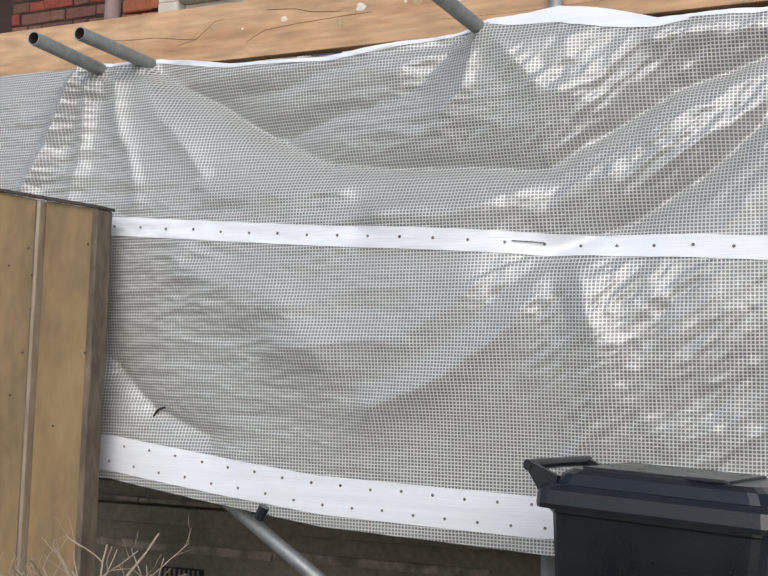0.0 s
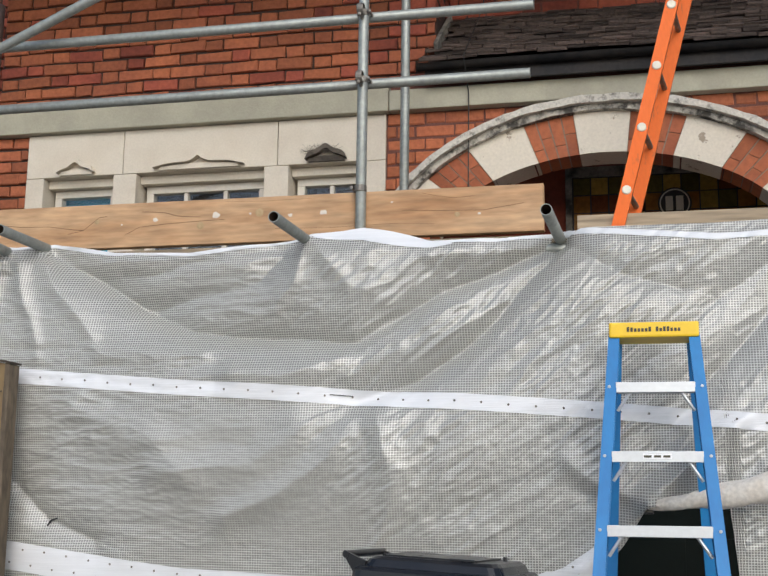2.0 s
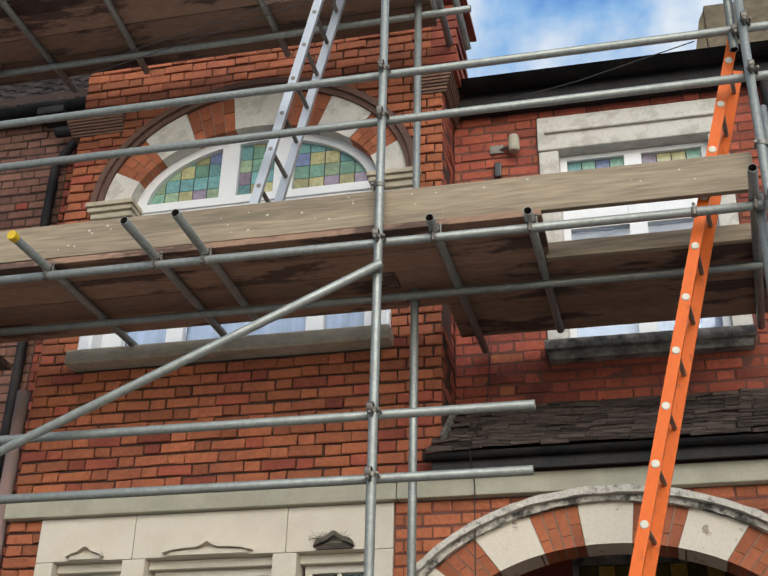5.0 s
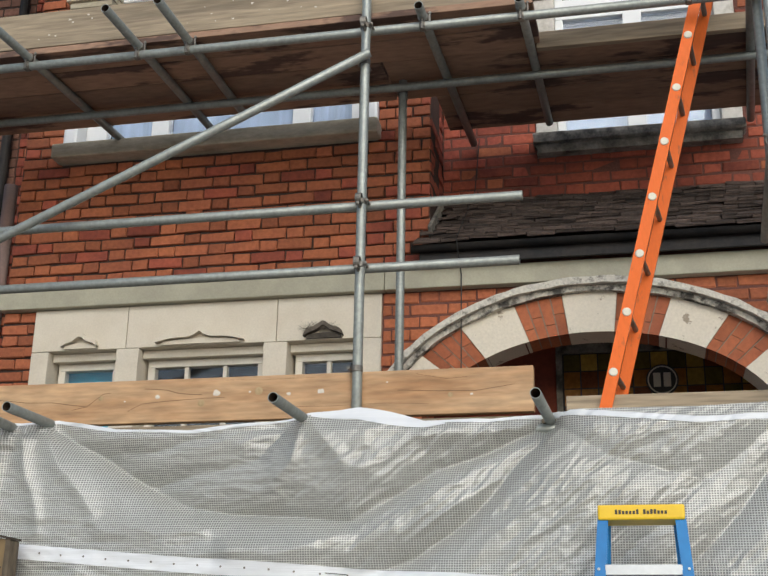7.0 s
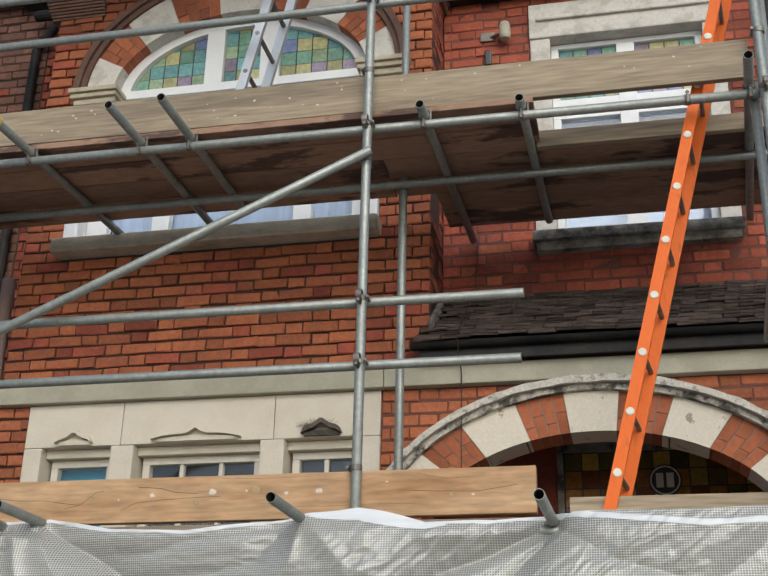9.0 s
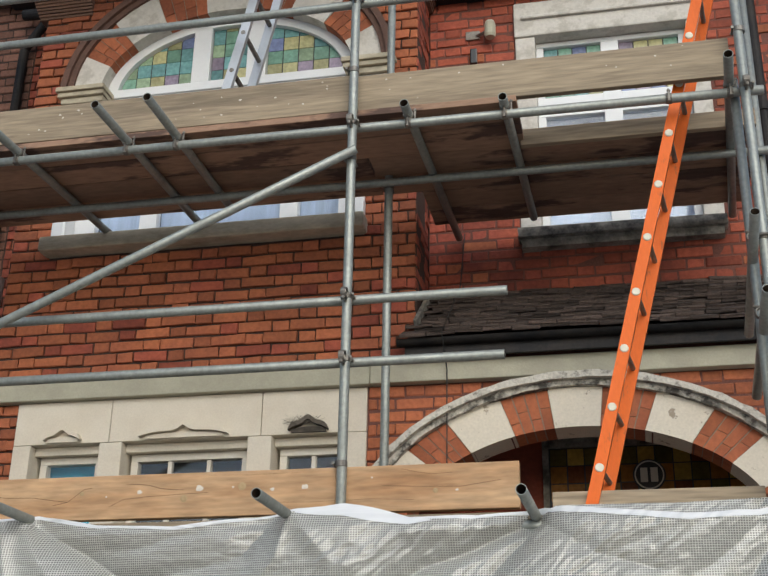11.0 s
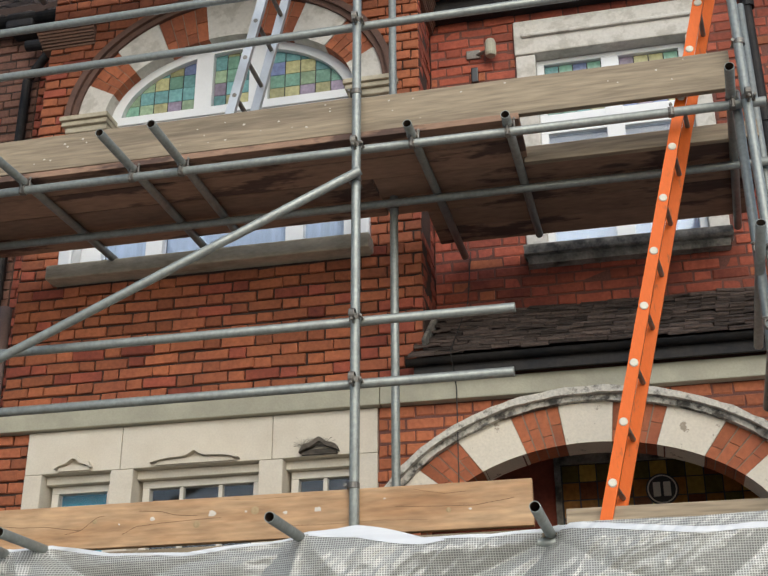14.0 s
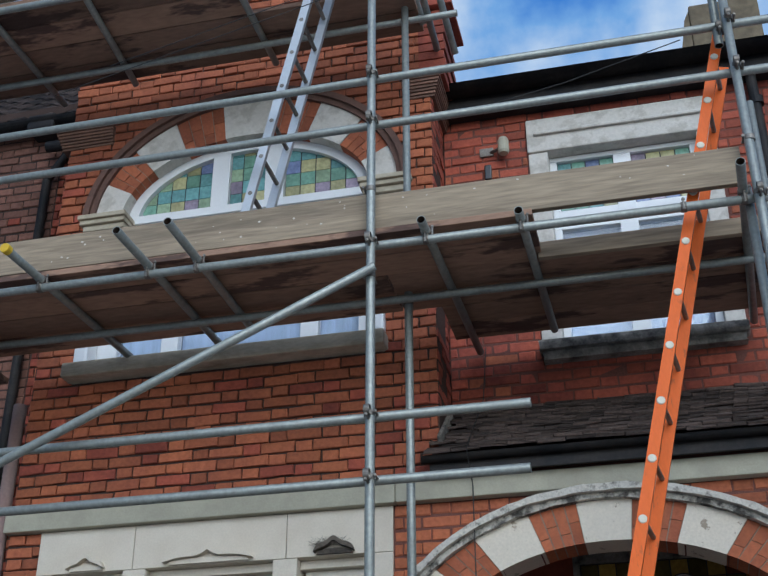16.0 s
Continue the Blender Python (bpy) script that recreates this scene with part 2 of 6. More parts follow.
def sheet_material():
    """Scrim-reinforced sheeting: pale threads on thin film, from the sheet's own cloth coordinates in metres."""
    m = bpy.data.materials.new("scrim_sheeting")
    m.use_nodes = True
    t = m.node_tree
    n = t.nodes.new
    p = t.nodes["Principled BSDF"]
    uv = n("ShaderNodeUVMap")
    uv.uv_map = "cloth"
    sep = n("ShaderNodeSeparateXYZ")
    t.links.new(uv.outputs["UV"], sep.inputs[0])
    outs = []
    for axis in ("X", "Y"):
        a = n("ShaderNodeMath")
        a.operation = "PINGPONG"
        a.inputs[1].default_value = 0.0056 if axis == "X" else 0.0052
        t.links.new(sep.outputs[axis], a.inputs[0])
        b = n("ShaderNodeMapRange")
        b.interpolation_type = "SMOOTHSTEP"
        b.inputs["From Min"].default_value, b.inputs["From Max"].default_value = 0.0008, 0.0025
        t.links.new(a.outputs[0], b.inputs["Value"])
        outs.append(b.outputs[0])
    hole = n("ShaderNodeMath")
    hole.operation = "MULTIPLY"
    t.links.new(outs[0], hole.inputs[0])
    t.links.new(outs[1], hole.inputs[1])
    noise_tex = n("ShaderNodeTexNoise")
    noise_tex.inputs["Scale"].default_value, noise_tex.inputs["Detail"].default_value = 2.2, 6
    t.links.new(uv.outputs["UV"], noise_tex.inputs["Vector"])
    thread = n("ShaderNodeMix")
    thread.data_type = "RGBA"
    thread.inputs["A"].default_value, thread.inputs["B"].default_value = (0.69, 0.7, 0.66, 1), (0.53, 0.525, 0.48, 1)
    t.links.new(noise_tex.outputs["Fac"], thread.inputs["Factor"])
    mix = n("ShaderNodeMix")
    mix.data_type = "RGBA"
    # the shade behind the thin film is put into its colour
    mix.inputs["B"].default_value = (0.115, 0.11, 0.106, 1)
    t.links.new(hole.outputs[0], mix.inputs["Factor"])
    t.links.new(thread.outputs["Result"], mix.inputs["A"])
    t.links.new(mix.outputs["Result"], p.inputs["Base Color"])
    p.inputs["Roughness"].default_value, p.inputs["Specular IOR Level"].default_value = 0.28, 0.85
    tr = n("ShaderNodeBsdfTranslucent")
    tr.inputs["Color"].default_value = (0.72, 0.72, 0.7, 1)
    ms = n("ShaderNodeMixShader")
    ms.inputs[0].default_value = 0.12
    t.links.new(p.outputs[0], ms.inputs[1])
    t.links.new(tr.outputs[0], ms.inputs[2])
    t.links.new(ms.outputs[0], t.nodes["Material Output"].inputs["Surface"])
    cr = n("ShaderNodeTexNoise")
    cr.inputs["Scale"].default_value, cr.inputs["Detail"].default_value = 34, 3
    t.links.new(uv.outputs["UV"], cr.inputs["Vector"])
    bp = n("ShaderNodeBump")
    bp.inputs["Strength"].default_value, bp.inputs["Distance"].default_value = 0.5, 0.006
    t.links.new(cr.outputs["Fac"], bp.inputs["Height"])
    t.links.new(bp.outputs["Normal"], p.inputs["Normal"])
    return m


SHEET = sheet_material()
BAND = material("white_woven_tape", (0.71, 0.72, 0.74), 0.4, grain=20, stain=3, vary=0.04, second=(0.6, 0.61, 0.63), bump=0.3, stretch=(0.3, 1, 14))


# ---- mesh helpers ----
def part(name, bm, mat, parent=None, label="", smooth=False):
    """Links a bmesh as one mesh object under a thing or part."""
    me = bpy.data.meshes.new(name)
    bm.normal_update()
    bm.to_mesh(me)
    bm.free()
    me.materials.append(mat)
    if smooth:
        for poly in me.polygons:
            poly.use_smooth = True
    ob = new(name, me)
    if parent is not None:
        ob.parent = parent
    if label:
        tagged(ob, label)
    return ob


def thing(name, label, category, group="", kind="", at=(0, 0, 0)):
    ob = new(name)
    ob.location = at
    ob.empty_display_size = 0.1
    return tagged(ob, label, category, group, kind)


def box(bm, x0, x1, y0, y1, z0, z1, bevel=0.0):
    """A box between two corners, its edges bevelled."""
    r = bmesh.ops.create_cube(bm, size=1, matrix=Matrix.Translation(((x0 + x1) / 2, (y0 + y1) / 2, (z0 + z1) / 2)) @ Matrix.Diagonal((x1 - x0, y1 - y0, z1 - z0, 1)))
    if bevel:
        edges = list({e for v in r["verts"] for e in v.link_edges})
        bmesh.ops.bevel(bm, geom=edges, offset=bevel, segments=2, affect="EDGES", profile=0.6)
    return bm


def boxes(*items, bevel=0.0):
    bm = bmesh.new()
    for it in items:
        box(bm, *it, bevel=bevel)
    return bm


def frame_of(p0, p1):
    """A matrix at p0 whose z points to p1, and the length."""
    d = Vector(p1) - Vector(p0)
    return Matrix.Translation(p0) @ d.to_track_quat("Z", "Y").to_matrix().to_4x4(), d.length


def lathe(bm, profile, m, seg=16):
    """Turns (radius, height) pairs round the z axis of m."""
    rings = []
    for r, h in profile:
        rings.append([bm.verts.new(m @ Vector((r * math.cos(2 * math.pi * k / seg), r * math.sin(2 * math.pi * k / seg), h))) for k in range(seg)])
    for a, b in zip(rings, rings[1:]):
        for k in range(seg):
            bm.faces.new((a[k], a[(k + 1) % seg], b[(k + 1) % seg], b[k]))
    return rings


def rod(bm, p0, p1, r, seg=12):
    m, h = frame_of(p0, p1)
    rings = lathe(bm, [(r, 0), (r, h)], m, seg)
    bm.faces.new(list(reversed(rings[0])))
    bm.faces.new(rings[-1])
    return bm


def wire_curve(bm, points, r, seg=6):
    for a, b in zip(points, points[1:]):
        rod(bm, a, b, r, seg)
    return bm


def prism(bm, outline, y0, y1):
    """Extrudes a closed (x, z) outline from y0 to y1."""
    f = [bm.verts.new((x, y0, z)) for x, z in outline]
    b = [bm.verts.new((x, y1, z)) for x, z in outline]
    n = len(outline)
    bm.faces.new(f)
    bm.faces.new(list(reversed(b)))
    for k in range(n):
        bm.faces.new((f[k], b[k], b[(k + 1) % n], f[(k + 1) % n]))
    return bm


def channel(bm, half, flange, t, length):
    """A C-shaped section along z, its web towards -y."""
    out = [(-half, -t), (half, -t), (half, flange), (half - t, flange), (half - t, 0), (-half + t, 0), (-half + t, flange), (-half, flange)]
    a = [bm.verts.new((x, y, 0)) for x, y in out]
    b = [bm.verts.new((x, y, length)) for x, y in out]
    n = len(out)
    for k in range(n):
        bm.faces.new((a[k], a[(k + 1) % n], b[(k + 1) % n], b[k]))
    for q in ((0, 1, 4, 5), (1, 2, 3, 4), (0, 5, 6, 7)):
        bm.faces.new([a[k] for k in reversed(q)])
        bm.faces.new([b[k] for k in q])
    bmesh.ops.recalc_face_normals(bm, faces=bm.faces)
    return bm


TUBE_R = 0.0242


def scaffold_tube(name, p0, p1, parent, label="", mat=GALV, r=TUBE_R):
    """A steel tube with open, hollow ends."""
    bm = bmesh.new()
    m, h = frame_of((0, 0, 0), Vector(p1) - Vector(p0))
    q = r * 0.84
    deep = min(0.6, h * 0.45)
    lathe(bm, [(q, deep), (q, 0.002), (r - 0.001, 0), (r, 0.001), (r, h - 0.001), (r - 0.001, h), (q, h - 0.002), (q, h - deep)], m, 18)
    bm2 = bm
    for z in (deep, h - deep):
        ring = [v for v in bm2.verts if abs((m.inverted() @ v.co).z - z) < 1e-4 and abs((m.inverted() @ v.co).xy.length - q) < 1e-4]
        if len(ring) == 18:
            bm2.faces.new(ring)
    inv = m.inverted()
    bore = [f.index for f in (bm2.faces.index_update() or bm2.faces) if all((inv @ v.co).xy.length < q + 1e-4 for v in f.verts)]
    ob = part(name, bm2, mat, parent, label, smooth=True)
    # inner faces get the painted shade of a deep bore
    ob.data.materials.append(TUBE_BORE)
    for k in bore:
        ob.data.polygons[k].material_index = 1
    ob.location = p0
    return ob


def add_coupler(at, d1, d2, parent, turn=0.0, single=False):
    """A drop-forged fitting: two clamped collars back to back, each with its flap, bolt and nut."""
    d1, d2 = Vector(d1).normalized(), Vector(d2).normalized()
    across = d1.cross(d2).normalized()
    if turn:
        across = -across
    fitting = None
    for d, s in ((d1, 0.0), (d2, 1.0))[:1 if single else 2]:
        c = across * (TUBE_R * 2.05 * s)
        m = Matrix.Translation(c) @ d.to_track_quat("Z", "Y").to_matrix().to_4x4()
        side = d.cross(across).normalized()
        bm = bmesh.new()
        lathe(bm, [(TUBE_R, -0.015), (0.0275, -0.015), (0.029, -0.011), (0.029, 0.011), (0.0275, 0.015), (TUBE_R, 0.015)], m, 16)
        if fitting is None:
            fitting = part("coupler", bm, COUPLER, parent)
            fitting.location = at
        else:
            part("collar", bm, COUPLER, fitting)
        bm = bmesh.new()
        stem, hh = frame_of(c + side * 0.034 - across * 0.034, c + side * 0.034 + across * 0.036)
        rings = lathe(bm, [(0.009, 0), (0.009, 0.01), (0.0055, 0.011), (0.0055, hh - 0.016), (0.009, hh - 0.015), (0.009, hh - 0.006), (0.005, hh - 0.005), (0.005, hh)], stem, 6)
        bm.faces.new(list(reversed(rings[0])))
        bm.faces.new(rings[-1])
        part("bolt", bm, COUPLER, fitting)
    return fitting


# ---- bricks ----
COURSE = 0.0755
brick_meshes = {}


def brick_mesh(length, height, mat, depth=0.05):
    """A fired brick with softened, slightly uneven arrises; shared by all of its size."""
    key = (round(length / 0.004), round(height / 0.002), mat.name, random.randrange(5))
    if key in brick_meshes:
        return brick_meshes[key]
    bm = bmesh.new()
    c = 0.005
    j = lambda s=0.0038: random.uniform(-s, s)
    rows = []
    for y, g in ((depth, 0.0), (c, 0.0), (0.0, c)):
        l, h = length / 2 - g, height / 2 - g
        rows.append([bm.verts.new((sx * l + j(), y + (j(0.001) if y < depth else 0), sz * h + j())) for sx, sz in ((-1, -1), (1, -1), (1, 1), (-1, 1))])
    for a, b in zip(rows, rows[1:]):
        for k in range(4):
            bm.faces.new((a[k], a[(k + 1) % 4], b[(k + 1) % 4], b[k]))
    bm.faces.new(rows[-1])
    bmesh.ops.recalc_face_normals(bm, faces=bm.faces)
    me = bpy.data.meshes.new("brick")
    bm.to_mesh(me)
    bm.free()
    me.materials.append(mat)
    brick_meshes[key] = me
    return me


def lay_bricks(parent, place, z0, z1, free, mat, face="front", limit=300, shift=0.0, joint=0.013, dark=None, bond=(0.2235, 0.111)):
    """Flemish bond in courses from z0 to z1; free(z) gives the stretches to fill; place(u, z) the brick's centre on the face."""
    course, made, rest = 0, 0, ([], [])
    z = z0
    while z + COURSE * 0.75 <= z1 + 1e-6:
        zc = z + COURSE / 2
        for u0, u1 in free(zc):
            step = sum(bond)
            u = math.floor((u0 - 1) / step) * step + (step / 2 if course % 2 else 0) + shift
            k = 0
            while u < u1:
                length = bond[k % 2]
                a, b = max(u, u0), min(u + length, u1)
                if b - a > 0.035:
                    use = dark if dark and random.random() < 0.13 else mat
                    me = brick_mesh(b - a - joint * 0.6 + random.uniform(-0.004, 0.002), COURSE - joint + random.choice((-0.002, 0, 0.002)), use)
                    shove = random.uniform(-0.006, 0.005)
                    p = Vector(place((a + b) / 2 + random.uniform(-0.001, 0.001), zc + random.uniform(-0.002, 0.002)))
                    turn = {"front": 0, "right": 90, "left": -90}[face]
                    stand = Matrix.Translation(p) @ pose(0, 0, 0, random.uniform(-2.6, 2.2), random.uniform(-1.0, 1.0), turn + random.uniform(-1.0, 1.0)) @ pose(0, shove, 0)
                    if made < limit:
                        ob = new("brick", me)
                        ob.parent = parent
                        ob.matrix_basis = stand
                    else:
                        base = len(rest[0])
                        rest[0].extend([tuple(stand @ q.co) for q in me.vertices])
                        rest[1].extend([tuple(base + i for i in f.vertices) for f in me.polygons])
                    made += 1
                u += length
                k += 1
        z += COURSE
        course += 1
    if rest[0]:
        me = bpy.data.meshes.new("brickwork")
        me.from_pydata(rest[0], [], rest[1])
        me.materials.append(mat)
        ob = new("brickwork", me)
        ob.parent = parent
        tagged(ob, kind="stuff")
    return made


def ellipse_half(a, b, cz, z):
    """Half the width of an arch at height z."""
    if z < cz:
        return a
    return a * math.sqrt(max(0.0, 1 - ((z - cz) / b) ** 2))


def minus(u0, u1, cuts):
    out = [(u0, u1)]
    for c0, c1 in cuts:
        nxt = []
        for a, b in out:
            if c1 <= a or c0 >= b:
                nxt.append((a, b))
            else:
                if c0 > a:
                    nxt.append((a, c0))
                if c1 < b:
                    nxt.append((c1, b))
        out = nxt
    return out


def wall_core(x0, x1, z0, z1, y0, y1, free, step=COURSE):
    """The mortar bed of a wall with its openings left free, course by course."""
    bm = bmesh.new()
    z = z0
    while z < z1 - 1e-6:
        t = min(z + step, z1)
        for a, b in free((z + t) / 2):
            box(bm, a, b, y0, y1, z, t)
        z = t
    bmesh.ops.remove_doubles(bm, verts=bm.verts, dist=1e-4)
    return bm


# ---- ground and distance ----
bm = bmesh.new()
box(bm, -400, 400, -400, 400, -0.3, 0.0)
tagged(part("ground", bm, CONCRETE), "worn grey concrete front yard and pavement", "ground", kind="structure")

SKY_CARD = bpy.data.materials.new("bright_clouds")
SKY_CARD.use_nodes = True
nt = SKY_CARD.node_tree
nt.nodes.remove(nt.nodes["Principled BSDF"])
co, nz, rp, em = (nt.nodes.new(k) for k in ("ShaderNodeTexCoord", "ShaderNodeTexNoise", "ShaderNodeValToRGB", "ShaderNodeEmission"))
nz.inputs["Scale"].default_value, nz.inputs["Detail"].default_value, nz.inputs["Roughness"].default_value = 0.021, 7, 0.52
rp.color_ramp.elements[0].position, rp.color_ramp.elements[0].color = 0.36, (0.1, 0.27, 0.68, 1)
rp.color_ramp.elements[1].position, rp.color_ramp.elements[1].color = 0.6, (0.86, 0.88, 0.92, 1)
mid = rp.color_ramp.elements.new(0.46)
mid.color = (0.3, 0.5, 0.8, 1)
nt.links.new(co.outputs["Object"], nz.inputs["Vector"])
nt.links.new(nz.outputs["Fac"], rp.inputs["Fac"])
nt.links.new(rp.outputs["Color"], em.inputs["Color"])
nt.links.new(em.outputs[0], nt.nodes["Material Output"].inputs["Surface"])
bm = bmesh.new()
box(bm, -350, 350, 0, 1, -150, 250)
backdrop = tagged(part("backdrop", bm, SKY_CARD), "blue sky with drifting white clouds", "sky", kind="structure")
backdrop.matrix_world = pose(0, 260, 160, 25)

# ---- bay wall ----
BX0, BX1 = -2.46, 0.28
ARCH_X, ARCH_Z = -1.06, 5.70


def gable_span(z):
    """Half-open span of the bay front at a height; above 7.2 it narrows to the gable's top."""
    if z < 7.2:
        return BX0, BX1
    k = (z - 7.2) / 1.73
    return BX0 + k, BX1 - k


def bay_free(z):
    a, b = gable_span(z)
    if z < 3.44:
        return minus(a, 0.0, [(-2.23, 0.0)]) if z > 0.8 else [(a, b)]
    if z < 3.60:
        return []
    if z < 4.44:
        return [(a, b)]
    if z < ARCH_Z:
        return minus(a, b, [(-2.17, -0.05)])
    h = ellipse_half(1.18, 0.94, ARCH_Z, z)
    return minus(a, b, [(ARCH_X - h, ARCH_X + h)]) if z < ARCH_Z + 0.94 else [(a, b)]


def bay_core(z):
    a, b = gable_span(z)
    if z < 3.44:
        return minus(a, 0.0, [(-2.2, -0.02)]) if z > 2.3 else [(a, 0.0)]
    if z < 4.42:
        return [(a, b)]
    if z < ARCH_Z:
        return minus(a, b, [(-2.15, -0.07)])
    h = ellipse_half(0.93, 0.6, ARCH_Z, z)
    return minus(a, b, [(ARCH_X - h, ARCH_X + h)]) if z < ARCH_Z + 0.6 else [(a, b)]


wall_bay = tagged(part("wall_bay", wall_core(BX0, BX1, 0, 9.4, 0.017, 0.3, bay_core), MORTAR), "red brick bay front in Flemish bond with dark joints", "wall", kind="structure")
wall_return = tagged(part("wall_return", boxes((0.05, 0.273, 0.3, 0.7, 3.4, 7.2), (-2.453, -2.25, 0.3, 0.9, 0, 7.2)), MORTAR), "red brick side return of the bay", "wall", kind="structure")

# string course along bay and porch
bm = boxes((-2.47, 0.02, -0.06, 0.05, 3.44, 3.6), (0.023, 2.75, -0.06, 0.05, 3.44, 3.56), bevel=0.008)
tagged(part("trim", bm, STONE_GREY), "grey-green painted stone string course", "string course", kind="structure")

# plinth under the bay
plinth = thing("plinth", "damp cement-rendered plinth", "plinth", kind="structure")
for name, x0, x1, y, z0, z1 in (("footing", -2.55, 2.9, -0.08, 0, 0.62), ("ledge_course", -2.55, 2.9, -0.11, 0.62, 0.7), ("upper_course", -2.46, 1.35, -0.03, 0.7, 0.8)):
    part(name, boxes((x0, x1, y, 0.006, z0, z1), bevel=0.006), RENDER_WALL, plinth)

# ---- stone window surround, ground floor ----
surround = thing("window_surround", "cream painted stone surround with three window openings", "window surround", kind="structure")
GX = (-2.23, -2.11, -1.66, -1.51, -0.72, -0.57, -0.12, 0.0)
bm = boxes((-2.228, -1.602, -0.012, 0.2, 3.17, 3.437), (-1.598, -0.642, -0.012, 0.2, 3.17, 3.437), (-0.638, -0.002, -0.012, 0.2, 3.17, 3.437), bevel=0.004)
part("lintel", bm, STONE, surround)
for a, b in ((0, 1), (2, 3), (4, 5), (6, 7)):
    part("pier", boxes((GX[a] + 0.001, GX[b] - 0.001, -0.014, 0.2, 1.0, 3.168), bevel=0.008), STONE, surround)


def hood(cx, w, mat, parent):
    """A small ogee label moulding over an opening."""
    bm = bmesh.new()
    top = []
    n = 16
    for k in range(n + 1):
        s = -1 + 2 * k / n
        e = 0.05 * (1 - abs(s) ** 4) ** 0.5 + 0.035 * math.exp(-((s * w) / 0.035) ** 2)
        top.append((cx + s * w, 3.19 + e))
    bottom = [(x, max(3.186, z - 0.028)) for x, z in reversed(top)]
    prism(bm, top + bottom, -0.055, -0.010)
    prism(bm, [(cx - w * 0.9, 3.176), (cx + w * 0.9, 3.176)] + [(cx + w * s, 3.19 + 0.02 * (1 - s * s)) for s in (0.85, 0.4, 0, -0.4, -0.85)], -0.03, -0.010)
    bmesh.ops.recalc_face_normals(bm, faces=bm.faces)
    return part("hood_mould", bm, mat, parent)


hood(-1.895, 0.12, STONE, surround)
hood(-1.115, 0.28, STONE, surround)
tagged(hood(-0.345, 0.12, SOOT, surround), "blackened hood mould with a tuft of dry nest")
bm = bmesh.new()
for k in range(160):
    a, r = random.uniform(0.1, math.pi - 0.1), random.uniform(0.02, 0.11)
    x, z = -0.36 + random.uniform(-0.09, 0.05), 3.22
    rod(bm, (x, -0.045, z + random.uniform(0, 0.02)), (x + math.cos(a) * r * 0.7, -0.02 - random.uniform(0, 0.04), z + abs(math.sin(a)) * r * 0.6), 0.0007, 3)
part("nest_tuft", bm, SOOT, surround)


def casement(name, x0, x1, z0, z1, y, bars, label, back=None, kind="structure", paint=None):
    """A white window frame with bars, clear panes and the sheet that backs them."""
    w = thing(name, label, "window", kind=kind)
    f = 0.045
    part("window_frame", boxes((x0, x1, y, y + 0.06, z1 - f, z1), (x0, x1, y, y + 0.06, z0, z0 + f), (x0, x0 + f, y, y + 0.06, z0 + f, z1 - f), (x1 - f, x1, y, y + 0.06, z0 + f, z1 - f), bevel=0.004), paint or UPVC, w)
    xs = [x0 + f] + [x0 + (x1 - x0) * s for s in bars] + [x1 - f]
    for s in bars:
        part("glazing_bar", boxes((x0 + (x1 - x0) * s - 0.013, x0 + (x1 - x0) * s + 0.013, y + 0.01, y + 0.05, z0 + f, z1 - f), bevel=0.003), paint or UPVC, w)
    for a, b in zip(xs, xs[1:]):
        p = part("pane", boxes((a, b, y + 0.028, y + 0.034, z0 + f, z1 - f)), GLASS, w)
        p.visible_shadow = False
    if back:
        part("curtain", boxes((x0, x1, y + 0.12, y + 0.13, z0, z1)), back, w)
    return w


CREAM_PAINT = material("cream_gloss_paint", (0.66, 0.62, 0.54), 0.45, grain=60, stain=6, vary=0.04, second=(0.52, 0.47, 0.39), bump=0.06)
for a, b in ((-2.109, -1.661), (-1.509, -0.721), (-0.569, -0.121)):
    part("head", boxes((a, b, 0.05, 0.2, 3.117, 3.168), bevel=0.004), STONE, surround)
casement("window_1", -2.09, -1.68, 1.1, 3.115, 0.1, (), "white casement with a blue blind drawn behind", BLUE_BLIND, paint=CREAM_PAINT)
# the next two are backed by a card painted as dark as an unlit room
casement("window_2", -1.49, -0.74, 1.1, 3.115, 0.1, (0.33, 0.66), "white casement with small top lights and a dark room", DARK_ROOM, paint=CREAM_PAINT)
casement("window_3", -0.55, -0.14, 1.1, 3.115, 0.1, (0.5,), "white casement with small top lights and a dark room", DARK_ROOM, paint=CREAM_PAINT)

# ---- first floor bay window ----
w = thing("window_4", "white framed bay window with clear lights under the arch", "window", kind="structure")
part("window_frame", boxes((-2.15, -0.07, 0.1, 0.17, 4.55, 4.6), (-2.15, -0.07, 0.1, 0.17, 5.56, 5.69), (-2.15, -1.93, 0.1, 0.17, 4.6, 5.56), (-0.25, -0.07, 0.1, 0.17, 4.6, 5.56), bevel=0.006), UPVC, w)
for a, b in ((-1.61, -1.49), (-0.64, -0.52)):
    part("mullion", boxes((a, b, 0.095, 0.17, 4.6, 5.56), bevel=0.006), UPVC, w)
for a, b in ((-1.93, -1.61), (-1.49, -0.64), (-0.52, -0.25)):
    p = part("pane", boxes((a, b, 0.13, 0.136, 4.6, 5.56)), GLASS, w)
    p.visible_shadow = False
    # added card carrying the painted sky reflection, no cloth hangs here
    part("curtain", boxes((a - 0.02, b + 0.02, 0.22, 0.23, 4.6, 5.56)), SKY_IN_PANE, w)
